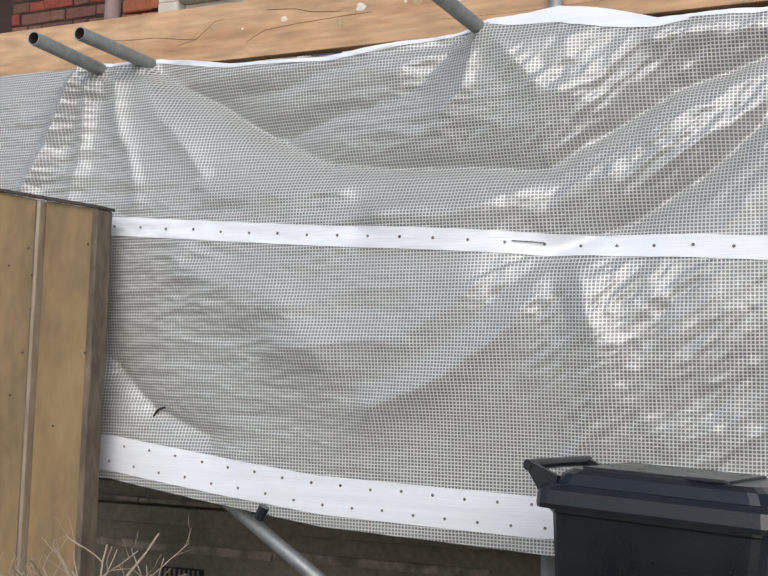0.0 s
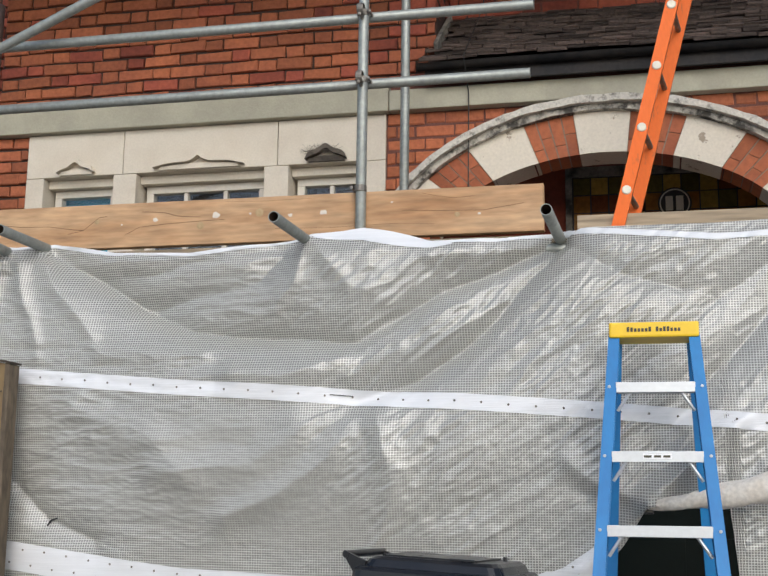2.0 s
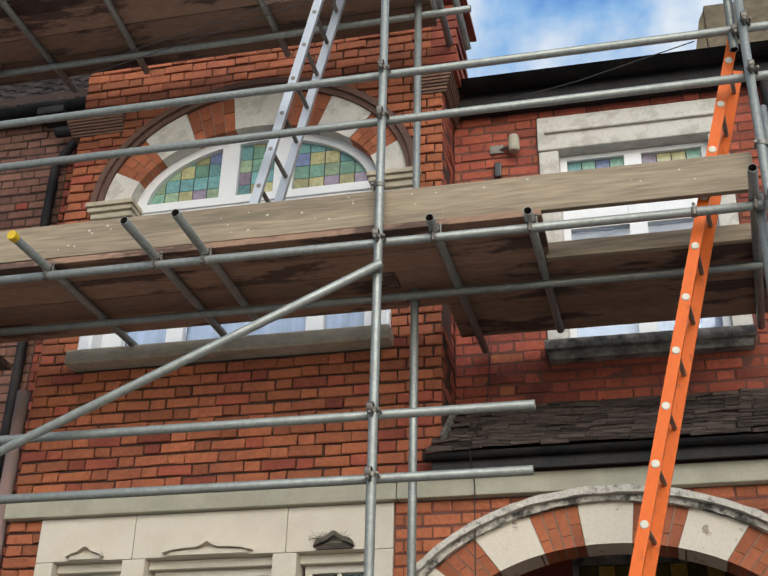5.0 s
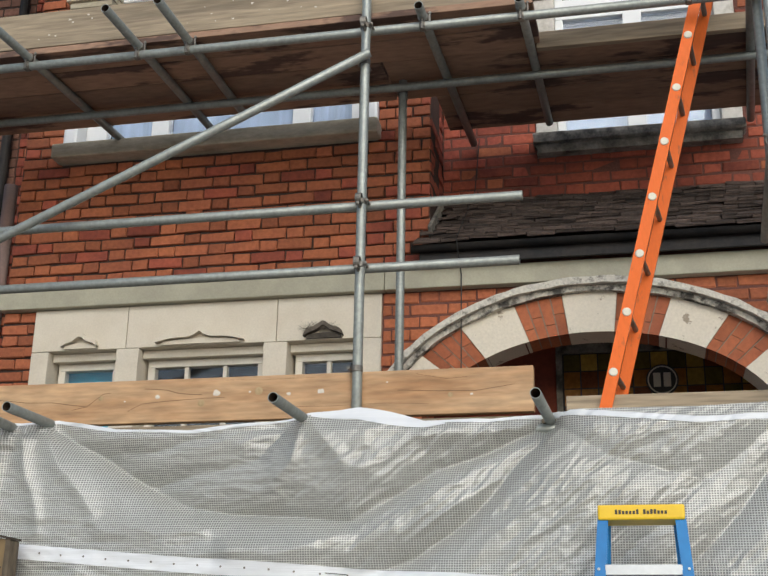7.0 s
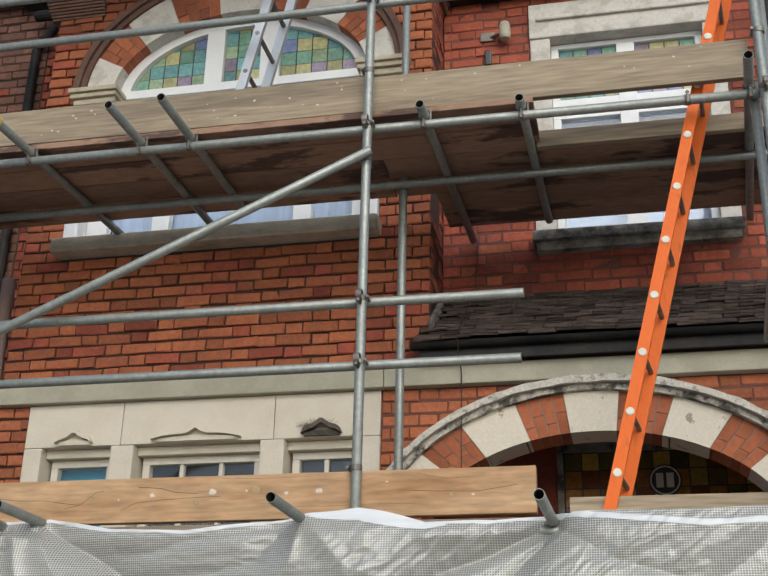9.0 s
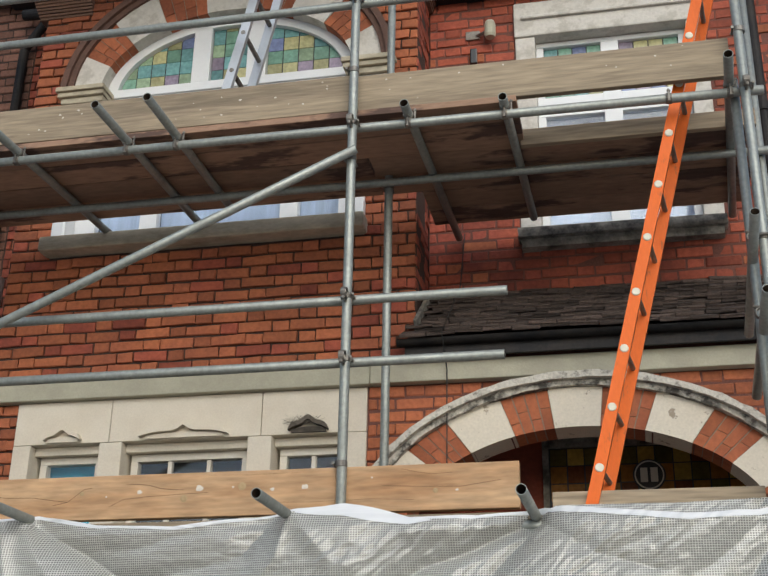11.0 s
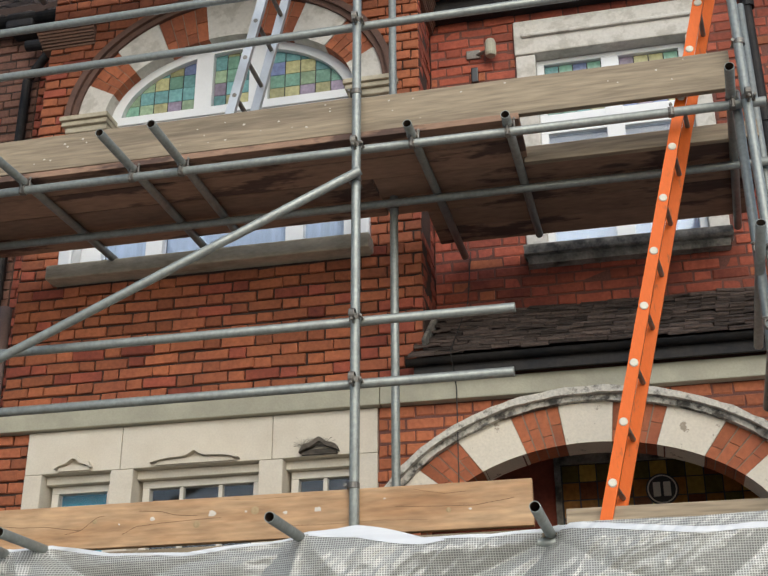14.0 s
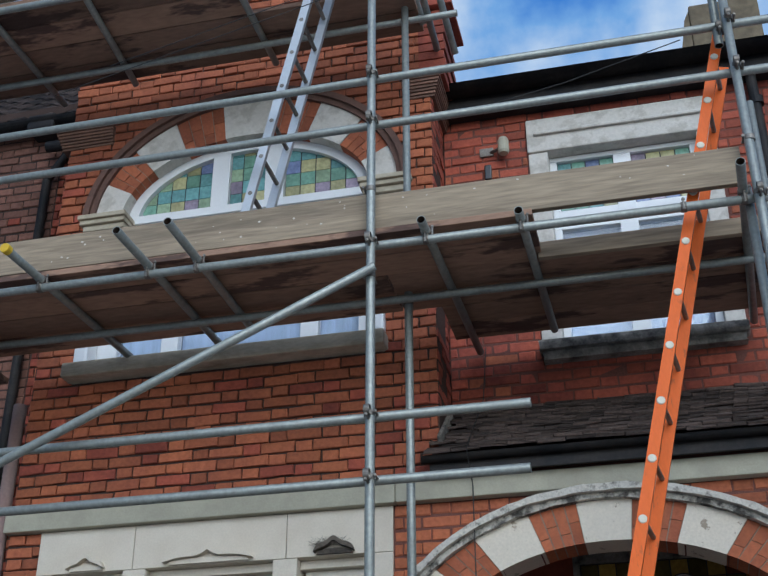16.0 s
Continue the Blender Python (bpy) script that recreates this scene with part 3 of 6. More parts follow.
for a, b in ((-2.172, -2.07), (-0.15, -0.048)):
    part("jamb", boxes((a, b, -0.035, 0.098, 4.547, 5.415), bevel=0.02), UPVC, w)
sill = thing("window_sill", "weathered stone sill under the bay window", "sill", kind="structure")
part("slab", boxes((-2.2, -0.03, -0.12, 0.1, 4.445, 4.545), bevel=0.014), SILL_TAN, sill)

# ---- fanlight of the bay: coloured panes in lead ----


def leaded(name, label, cells, y, colours, backing_outline, category="stained glass"):
    """Coloured panes set in a lead net, each pane a piece."""
    w = thing(name, label, category, kind="structure")
    bm = bmesh.new()
    prism(bm, backing_outline, y + 0.006, y + 0.014)
    bmesh.ops.recalc_face_normals(bm, faces=bm.faces)
    part("lead_net", bm, LEAD, w)
    for outline in cells:
        bm = bmesh.new()
        prism(bm, outline, y + random.uniform(-0.001, 0.001), y + 0.006)
        bmesh.ops.recalc_face_normals(bm, faces=bm.faces)
        part("pane", bm, random.choice(colours), w)
    return w


def arch_cells(x0, x1, z0, a, b, cx, cz, nx, size, gap=0.004):
    cells = []
    dx = (x1 - x0) / nx
    for i in range(nx):
        p, q = x0 + i * dx + gap, x0 + (i + 1) * dx - gap
        z = z0
        top = lambda x: cz + b * math.sqrt(max(0, 1 - ((x - cx) / a) ** 2))
        while z < max(top(p), top(q)):
            zt = z + size
            tp, tq = min(zt - gap, top(p)), min(zt - gap, top(q))
            if min(tp, tq) > z + 0.02:
                cells.append([(p, z), (q, z), (q, tq), (p, tp)])
            elif max(tp, tq) > z + 0.03:
                cells.append([(p, z), (q, z), (q, tq)] if tq > tp else [(p, z), (q, z), (p, tp)])
            z = zt
    return cells


def arch_outline(x0, x1, z0, a, b, cx, cz, n=14):
    return [(x0, z0), (x1, z0)] + [(x, max(z0 + 0.01, cz + b * math.sqrt(max(0, 1 - ((x - cx) / a) ** 2)))) for x in [x1 + (x0 - x1) * k / n for k in range(n + 1)]]


LA, LB = 0.84, 0.5
for x0, x1, nx in ((-1.87, -1.34, 5), (-1.21, -0.94, 3), (-0.8, -0.25, 5)):
    leaded("fanlight", "half-round fanlight of green, violet and amber leaded glass", arch_cells(x0, x1, 5.76, LA, LB, ARCH_X, 5.72, nx, 0.105), 0.13, STAINED, arch_outline(x0, x1, 5.755, LA, LB, ARCH_X, 5.72))


def arc_strip(bm, cx, cz, inner, outer, t0, t1, y0, y1, n=8):
    """A block of an elliptical ring between two angles in degrees."""
    pts_in = [(cx + inner[0] * math.cos(radians(t0 + (t1 - t0) * k / n)), cz + inner[1] * math.sin(radians(t0 + (t1 - t0) * k / n))) for k in range(n + 1)]
    pts_out = [(cx + outer[0] * math.cos(radians(t0 + (t1 - t0) * k / n)), cz + outer[1] * math.sin(radians(t0 + (t1 - t0) * k / n))) for k in range(n + 1)]
    prev = None
    first = None
    for (ix, iz), (ox, oz) in zip(pts_in, pts_out):
        ring = [bm.verts.new(c) for c in ((ix, y0, iz), (ox, y0, oz), (ox, y1, oz), (ix, y1, iz))]
        if prev:
            for k in range(4):
                bm.faces.new((prev[k], prev[(k + 1) % 4], ring[(k + 1) % 4], ring[k]))
        else:
            first = ring
        prev = ring
    bm.faces.new(first)
    bm.faces.new(list(reversed(prev)))
    bmesh.ops.recalc_face_normals(bm, faces=bm.faces)
    return bm


lun = thing("window_5", "white half-round window frame", "window", kind="structure")
part("window_frame", arc_strip(bmesh.new(), ARCH_X, 5.72, (0.82, 0.48), (0.92, 0.58), 0, 180, 0.09, 0.17, 32), UPVC, lun)
part("window_frame", boxes((-1.96, -0.16, 0.085, 0.17, 5.69, 5.755), bevel=0.005), UPVC, lun)
for a, b in ((-1.34, -1.21), (-0.94, -0.8)):
    part("mullion", boxes((a, b, 0.09, 0.17, 5.755, 6.22 if a < -1 else 6.2), bevel=0.006), UPVC, lun)


def arch_ring(name, label, cx, cz, inner, outer, bounds, first_brick, y0, y1, parent_kind="structure"):
    """Voussoirs, stone and gauged brick by turns; a brick voussoir is five rubbed bricks."""
    ring = thing(name, label, "arch", kind=parent_kind)
    brick = first_brick
    for t0, t1 in zip(bounds, bounds[1:]):
        if brick:
            n = 4
            for k in range(n):
                g = 0.2
                u0, u1 = t0 + (t1 - t0) * k / n, t0 + (t1 - t0) * (k + 1) / n
                for s0, s1 in (((0.0, 0.55), (0.55, 1.0)) if k % 2 else ((0.0, 0.3), (0.3, 1.0))):
                    lo = tuple(i + (o - i) * s0 + 0.002 for i, o in zip(inner, outer))
                    hi = tuple(i + (o - i) * s1 - 0.002 for i, o in zip(inner, outer))
                    part("brick", arc_strip(bmesh.new(), cx, cz, lo, hi, u0 + g * (-1 if u1 < u0 else 1), u1 - g * (-1 if u1 < u0 else 1), y0 + random.uniform(0, 0.003), y1, 2), BRICK, ring)
        else:
            part("voussoir", arc_strip(bmesh.new(), cx, cz, inner, outer, t0, t1, y0 - 0.006, y1, 5), STONE_PEEL if cz > 5 else STONE_CHIPPED, ring)
        brick = not brick
    bm = arc_strip(bmesh.new(), cx, cz, tuple(i + 0.004 for i in inner), tuple(o - 0.002 for o in outer), bounds[0], bounds[-1], y0 + 0.008, y1 - 0.01, 40)
    part("mortar_bed", bm, MORTAR_PALE, ring)
    return ring


arch_ring("bay_arch", "round arch of alternate cream stone and red brick voussoirs", ARCH_X, ARCH_Z, (0.9, 0.56), (1.1, 0.86), [180 - 20 * k for k in range(10)], False, -0.004, 0.2)
bm = arc_strip(bmesh.new(), ARCH_X, ARCH_Z, (1.1, 0.86), (1.14, 0.9), 0, 180, -0.03, 0.1, 48)
bm2 = arc_strip(bm, ARCH_X, ARCH_Z, (1.14, 0.9), (1.185, 0.945), 0, 180, -0.055, 0.1, 48)
tagged(part("hood_moulding", bm2, material("red_terracotta_moulding", (0.14, 0.075, 0.055), 0.85, stain=9, second=(0.06, 0.04, 0.035), bump=0.4)), "dark terracotta hood moulding over the round arch", "moulding", kind="structure")
for x0, x1 in ((-2.26, -1.9), (-0.22, 0.14)):
    imp = thing("impost", "moulded stone impost block under the arch", "impost", kind="structure")
    part("moulding", boxes((x0, x1, -0.085, 0.2, 5.68, 5.715), (x0 + 0.01, x1 - 0.01, -0.065, 0.2, 5.645, 5.679), (x0 + 0.03, x1 - 0.02, -0.04, 0.2, 5.6, 5.644), bevel=0.006), SILL_TAN, imp)
    part("block", boxes((x0 + 0.04, x1 - 0.04, -0.015, 0.2, 5.42, 5.599), bevel=0.006), STONE_PEEL, imp)

# corbelled tile courses at both ends of the bay
TILE_EDGE = material("brown_tile_edge", (0.2, 0.11, 0.075), 0.9, grain=60, stain=10, vary=0.2, second=(0.1, 0.07, 0.055), per_object=0.3, bump=0.6)
for x0, x1 in ((-2.5, -2.1), (0.08, 0.3)):
    corb = thing("corbel", "corbelled band of thin brown tiles at the bay's corner", "corbel", kind="structure")
    for k in range(7):
        o = 0.008 * (k + 1)
        part("tile", boxes((x0 - (o if x0 < -1 else 0), x1 + (0 if x0 < -1 else o), -o, 0.44, 6.36 + 0.023 * k, 6.36 + 0.023 * k + 0.019), bevel=0.003), TILE_EDGE, corb)

# gable coping and tile diamonds
cop = thing("gable_coping", "stepped brick coping at the gable's foot", "coping", kind="structure")
for k in range(8):
    part("brick", boxes((0.2, 0.382 + 0.012 * (k % 2), -0.012, 0.42, 6.535 + COURSE * k, 6.535 + COURSE * (k + 1) - 0.011), bevel=0.004), BRICK_DARK, cop)
part("cap", boxes((0.19, 0.46, -0.06, 0.44, 7.14, 7.17), (0.2, 0.43, -0.04, 0.42, 7.171, 7.2), (0.22, 0.41, -0.03, 0.4, 7.201, 7.36), (0.26, 0.37, -0.02, 0.38, 7.361, 7.43), bevel=0.006), BRICK_DARK, cop)
dia = thing("tile_diamond", "chequer of grey tiles set in the red gable", "tile panel", kind="structure")
for i, j in ((0, 0), (1, 0), (0, 1), (1, 1), (2, 0), (0, 2)):
    cx, cz = -1.15 + 0.16 * (i - j), 7.62 + 0.16 * (i + j)
    for k in range(5):
        a = (k - 2) * 0.036
        bm = boxes((-0.085, 0.085, -0.02, 0.008, a - 0.016, a + 0.016), bevel=0.003)
        o = part("tile", bm, TILE_EDGE, dia)
        o.matrix_basis = pose(cx, 0, cz, 0, 45 if (i + j) % 2 else -45)

# ---- recessed wall with its window ----
RY = 0.449


def rec_free(z):
    if z < 4.18:
        return []
    return minus(0.28, 2.95, [(0.88, 2.16)]) if 4.44 < z < 6.35 else [(0.28, 2.95)]


def rec_core(z):
    return minus(0.28, 3.3, [(0.93, 2.1)]) if 4.5 < z < 6.15 else [(0.28, 3.3)]


wall_recess = tagged(part("wall_recess", wall_core(0.28, 3.3, 3.3, 6.58, RY + 0.005, RY + 0.32, rec_core), MORTAR_RED), "red brick recessed front wall with dark joints", "wall", kind="structure")
sur = thing("window_surround", "flaking white-painted stone surround of the recessed window", "window surround", kind="structure")
part("lintel", boxes((0.88, 2.16, RY - 0.035, RY + 0.25, 6.07, 6.35), (0.93, 2.12, RY - 0.06, RY - 0.034, 6.2, 6.228), bevel=0.012), STONE_PEEL, sur)
for a, b in ((0.885, 1.02), (2.03, 2.155)):
    part("jamb", boxes((a, b, RY - 0.02, RY + 0.25, 4.57, 6.068), bevel=0.01), STONE_PEEL, sur)
sill2 = thing("window_sill", "blackened chipped stone sill", "sill", kind="structure")
bm = boxes((0.87, 2.16, RY - 0.12, RY + 0.2, 4.5, 4.565), (0.89, 2.14, RY - 0.085, RY + 0.2, 4.44, 4.499), bevel=0.012)
for v in bm.verts:
    v.co += Vector((random.uniform(-1, 1), random.uniform(-1, 1), random.uniform(-1, 1))) * 0.006
part("slab", bm, SILL_DARK, sill2)
w = thing("window_6", "white framed sash window with leaded top lights", "window", kind="structure")
WY = RY + 0.07
part("window_frame", boxes((1.02, 2.03, WY, WY + 0.06, 4.566, 4.64), (1.02, 2.03, WY, WY + 0.06, 5.47, 5.62), (1.02, 2.03, WY, WY + 0.06, 6.03, 6.067), (1.02, 1.07, WY, WY + 0.06, 4.64, 5.47), (1.98, 2.03, WY, WY + 0.06, 4.64, 5.47), (1.02, 1.07, WY, WY + 0.06, 5.62, 6.03), (1.98, 2.03, WY, WY + 0.06, 5.62, 6.03), bevel=0.005), UPVC, w)
part("mullion", boxes((1.46, 1.58, WY - 0.004, WY + 0.06, 4.642, 6.028), bevel=0.005), UPVC, w)
for a, b in ((1.07, 1.46), (1.58, 1.98)):
    p = part("pane", boxes((a, b, WY + 0.03, WY + 0.036, 4.64, 5.47)), GLASS, w)
    p.visible_shadow = False
    # backing card coloured like the sky mirrored in the glass
    part("curtain", boxes((a - 0.02, b + 0.02, WY + 0.1, WY + 0.11, 4.6, 5.5)), SKY_IN_PANE, w)
    cells = []
    for i in range(4):
        for k in range(4):
            u0 = a + (b - a) * i / 4
            cells.append([(u0 + 0.004, 5.625 + 0.102 * k), (u0 + (b - a) / 4 - 0.004, 5.625 + 0.102 * k), (u0 + (b - a) / 4 - 0.004, 5.72 + 0.102 * k), (u0 + 0.004, 5.72 + 0.102 * k)])
    leaded("top_light", "leaded top light of green and violet glass", cells, WY + 0.03, STAINED, [(a, 5.62), (b, 5.62), (b, 6.03), (a, 6.03)])

# rooms behind the windows, their lack of light put into the wall colour
room = tagged(part("room_shell", boxes((-2.4, 0.0, 0.45, 0.5, 0.2, 7.0), (0.9, 2.2, RY + 0.5, RY + 0.55, 4.4, 6.3)), DARK_ROOM), "wall inside the rooms, coloured dark as unlit", "wall", kind="structure")

# gutter, fascia and main roof over the recess
gut = thing("gutter", "black cast gutter and soffit along the eaves", "gutter", kind="structure")
bm = bmesh.new()
prof = [(0.24 + 0.07 * math.sin(t), 6.585 - 0.07 * math.cos(t)) for t in [radians(a) for a in range(-95, 96, 19)]]
ring0 = [bm.verts.new((0.33, y, z)) for y, z in prof] 
ring1 = [bm.verts.new((3.2, y, z)) for y, z in prof]
for k in range(len(prof) - 1):
    bm.faces.new((ring0[k], ring0[k + 1], ring1[k + 1], ring1[k]))
bmesh.ops.solidify(bm, geom=bm.faces[:], thickness=0.006)
part("trough", bm, BLACK, gut, smooth=True)
part("fascia", boxes((0.3, 3.2, 0.3, 0.33, 6.42, 6.6), bevel=0.004), BLACK, gut)
part("soffit", boxes((0.3, 3.2, 0.331, RY + 0.02, 6.43, 6.45)), BLACK, gut)
part("stop_end", boxes((0.29, 0.335, 0.16, 0.34, 6.46, 6.63), bevel=0.02), BLACK, gut)
bm = bmesh.new()
wire_curve(bm, [(0.45, 0.16, 6.3), (1.2, 0.14, 6.42), (2.0, 0.12, 6.62)], 0.004)
tagged(part("cable", bm, WIRE), "thin black cable slung along the eaves", "cable")
bm = bmesh.new()
for k in range(14):
    y0, z0 = 0.25 + k * 0.2, 6.6 + k * 0.1
    box(bm, 0.3, 3.6, y0, y0 + 0.26, z0, z0 + 0.014)
tagged(part("main_roof", bm, SLATE), "dark slate roof above the eaves", "roof", kind="structure")

# chimney
ch = thing("chimney", "lichen-grey rendered chimney stack on the party wall", "chimney", at=(2.6, 2.7, 8.1))
part("shaft", boxes((-0.3, 0.33, -0.2, 0.35, -0.6, 0.87), (0.08, 0.33, -0.2, 0.35, 0.871, 1.16), bevel=0.02), CHIM, ch)
part("cap", boxes((0.04, 0.37, -0.24, 0.39, 1.161, 1.22), (0.12, 0.3, -0.15, 0.3, 1.221, 1.3), bevel=0.02), SILL_DARK, ch)
bm = bmesh.new()
prism(bm, [(-0.42, 0.3), (-0.305, 0.3), (-0.305, 0.8), (-0.35, 0.7)], -0.2, 0.3)
part("shoulder", bm, CHIM, ch)

# downpipes
dp = thing("downpipe", "black cast iron downpipe on the brick wall", "downpipe", kind="structure")
bm = bmesh.new()
rod(bm, (2.46, 0.37, 3.6), (2.44, 0.37, 6.45), 0.036, 14)
for z in (4.2, 5.3, 6.2):
    lathe(bm, [(0.036, -0.03), (0.046, -0.03), (0.046, 0.03), (0.036, 0.03)], Matrix.Translation((2.45, 0.37, z)), 14)
part("pipe", bm, BLACK, dp, smooth=False)
wb = thing("wall_lamp", "old broken wall lamp with a trailing wire", "wall lamp")
bm = bmesh.new()
lathe(bm, [(0.0, 0.13), (0.03, 0.13), (0.038, 0.11), (0.04, 0.02), (0.032, 0.0), (0.0, 0.0)], Matrix.Translation((0.72, RY - 0.08, 6.06)), 14)
part("lamp_body", bm, STONE_GREY, wb)
bm = bmesh.new()
rod(bm, (0.6, RY, 6.13), (0.7, RY - 0.07, 6.12), 0.012, 8)
box(bm, 0.54, 0.64, RY - 0.02, RY + 0.006, 6.1, 6.17, bevel=0.006)
part("bracket", bm, COUPLER, wb)
part("switch_box", boxes((0.57, 0.62, RY - 0.03, RY + 0.006, 5.9, 6.02), bevel=0.008), BIN, wb)

# ---- porch ----
PX, PZ = 1.22, 2.50


def porch_free(z):
    h = ellipse_half(1.31, 0.945, PZ, z)
    if z > 3.43:
        return []
    return minus(0.0, 2.95, [(PX - h, PX + h)])


def porch_core(z):
    h = ellipse_half(1.05, 0.68, PZ, z)
    return minus(0.0, 3.3, [(PX - h, PX + h)]) if z < PZ + 0.68 else [(0.0, 3.3)]


wall_porch = tagged(part("wall_porch", wall_core(0, 3.3, 0, 3.62, 0.007, 0.22, porch_core), MORTAR_RED), "red brick porch front pierced by a wide arch", "wall", kind="structure")
arch_ring("porch_arch", "wide porch arch of alternate cream stone and red brick voussoirs", PX, PZ, (1.02, 0.645), (1.25, 0.875), [172, 157, 141.5, 127, 111, 98, 84, 70, 54.5, 39, 24, 9], True, -0.004, 0.22)
hoodm = thing("hood_moulding", "weathered blackened stone hood moulding over the porch arch", "moulding", kind="structure")
for name, inner, outer, y, mat in (("inner_cove", (1.25, 0.875), (1.285, 0.91), -0.045, STONE_WORN), ("outer_roll", (1.285, 0.91), (1.32, 0.95), -0.085, STONE_LICHEN)):
    bm = arc_strip(bmesh.new(), PX, PZ, inner, outer, 8, 172, y, 0.1, 60)
    for v in bm.verts:
        v.co += Vector((random.uniform(-1, 1), random.uniform(-1, 1), random.uniform(-1, 1))) * 0.004
    part(name, bm, mat, hoodm)

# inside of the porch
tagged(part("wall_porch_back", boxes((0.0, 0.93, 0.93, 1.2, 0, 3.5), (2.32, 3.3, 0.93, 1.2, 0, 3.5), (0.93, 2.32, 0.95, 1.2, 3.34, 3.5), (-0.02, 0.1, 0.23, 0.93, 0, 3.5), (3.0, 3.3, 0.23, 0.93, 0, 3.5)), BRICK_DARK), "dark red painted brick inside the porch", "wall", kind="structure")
# ceiling shade is put into its colour
tagged(part("ceiling", boxes((0.0, 3.3, 0.23, 1.2, 3.5, 3.56)), DARK_ROOM), "porch ceiling, coloured dark for its shade", "ceiling", kind="structure")
fan = thing("window_7", "dark framed fanlight above the front door", "window", kind="structure")
part("window_frame", boxes((0.93, 2.32, 0.9, 0.97, 3.28, 3.34), (0.93, 0.97, 0.9, 0.97, 2.4, 3.28), (2.28, 2.32, 0.9, 0.97, 2.4, 3.28), (0.97, 2.28, 0.9, 0.97, 2.4, 2.48), bevel=0.005), SILL_DARK, fan)
cells = []
for i in range(12):
    for k in range(7):
        u0, v0 = 0.975 + i * 0.1085, 2.485 + k * 0.113
        cells.append([(u0 + 0.004, v0 + 0.004), (u0 + 0.1045, v0 + 0.004), (u0 + 0.1045, v0 + 0.109), (u0 + 0.004, v0 + 0.109)])
leaded("fanlight", "leaded fanlight of dark amber and brown glass squares", cells, 0.925, AMBER, [(0.97, 2.48), (2.28, 2.48), (2.28, 3.28), (0.97, 3.28)])
plate = thing("number_plate", "round white-rimmed number plate on the fanlight", "number plate", at=(1.585, 0.915, 3.086))
RY90 = pose(0, 0, 0, 90)
bm = bmesh.new()
lathe(bm, [(0.0, 0.008), (0.094, 0.008), (0.1, 0.004), (0.1, 0.0), (0.0, 0.0)], RY90, 32)
part("disc", bm, DARK_ROOM, plate)
bm = bmesh.new()
lathe(bm, [(0.082, 0.008), (0.082, 0.0105), (0.09, 0.0105), (0.09, 0.008)], RY90, 32)
part("rim", bm, STONE, plate)
for x in (-0.032, 0.03):
    part("bar", boxes((x - 0.022, x + 0.022, -0.0115, -0.008, -0.045, 0.045), bevel=0.004), STONE, plate)
door = thing("door_1", "dark green panelled front door", "door", kind="structure")
part("leaf", boxes((1.0, 2.28, 0.94, 0.99, 0.05, 2.4)), DOOR_GREEN, door)
part("panel", boxes((1.1, 1.58, 0.925, 0.939, 0.25, 1.1), (1.7, 2.18, 0.925, 0.939, 0.25, 1.1), (1.1, 1.58, 0.925, 0.939, 1.3, 2.25), (1.7, 2.18, 0.925, 0.939, 1.3, 2.25), bevel=0.006), DOOR_GREEN, door)

# porch roof: courses of small plain tiles
roof = thing("porch_roof", "lean-to roof of dark mossy plain tiles", "roof", kind="structure")
ROWS = 12
tile_meshes = []
for v in range(5):
    bm = boxes((-0.079, 0.079, -0.07, 0.07, -0.008, 0.008), bevel=0.003)
    for q in bm.verts:
        q.co += Vector((random.uniform(-1, 1), random.uniform(-1, 1), random.uniform(-1, 1))) * 0.005
    me = bpy.data.meshes.new("tile")
    bm.to_mesh(me)
    bm.free()
    me.materials.append(SLATE)
    tile_meshes.append(me)
tilt = math.degrees(math.atan2(4.19 - 3.69, RY + 0.15))
for r in range(ROWS):
    s = (r - 0.1) / (ROWS - 0.6)
    y, z = -0.13 + (RY + 0.13) * s, 3.70 + 0.47 * s
    k = 0
    x = 0.22 + 0.09 * s - (0.08 if r % 2 else 0)
    while x < 3.2:
        if x > 0.16 + 0.1 * s:
            o = new("tile", random.choice(tile_meshes))
            o.parent = roof
            o.matrix_basis = pose(x + 0.08, y, z + 0.012 + random.uniform(-0.004, 0.006), tilt - 13 + random.uniform(-4, 4), random.uniform(-1.5, 1.5), random.uniform(-1.5, 1.5))
        x += 0.163
bm = bmesh.new()
prism_y = [(-0.1, 3.66), (RY + 0.02, 3.66), (RY + 0.02, 4.17)]
a = [bm.verts.new((0.24, y, z)) for y, z in prism_y]
b = [bm.verts.new((3.2, y, z)) for y, z in prism_y]
bm.faces.new(a)
bm.faces.new(list(reversed(b)))
for k in range(3):
    bm.faces.new((a[k], b[k], b[(k + 1) % 3], a[(k + 1) % 3]))
bmesh.ops.recalc_face_normals(bm, faces=bm.faces)
part("underlay", bm, SLATE, roof)
part("fascia", boxes((0.24, 3.2, -0.12, -0.1, 3.562, 3.66), bevel=0.003), BLACK, roof)
bm = bmesh.new()
prof = [(-0.145 + 0.03 * math.sin(t), 3.66 - 0.035 * math.cos(t)) for t in [radians(c) for c in range(-95, 96, 19)]]
r0 = [bm.verts.new((0.2, y, z)) for y, z in prof]
r1 = [bm.verts.new((3.2, y, z)) for y, z in prof]
for k in range(len(prof) - 1):
    bm.faces.new((r0[k], r0[k + 1], r1[k + 1], r1[k]))
bmesh.ops.solidify(bm, geom=bm.faces[:], thickness=0.005)
part("gutter", bm, BLACK, roof)
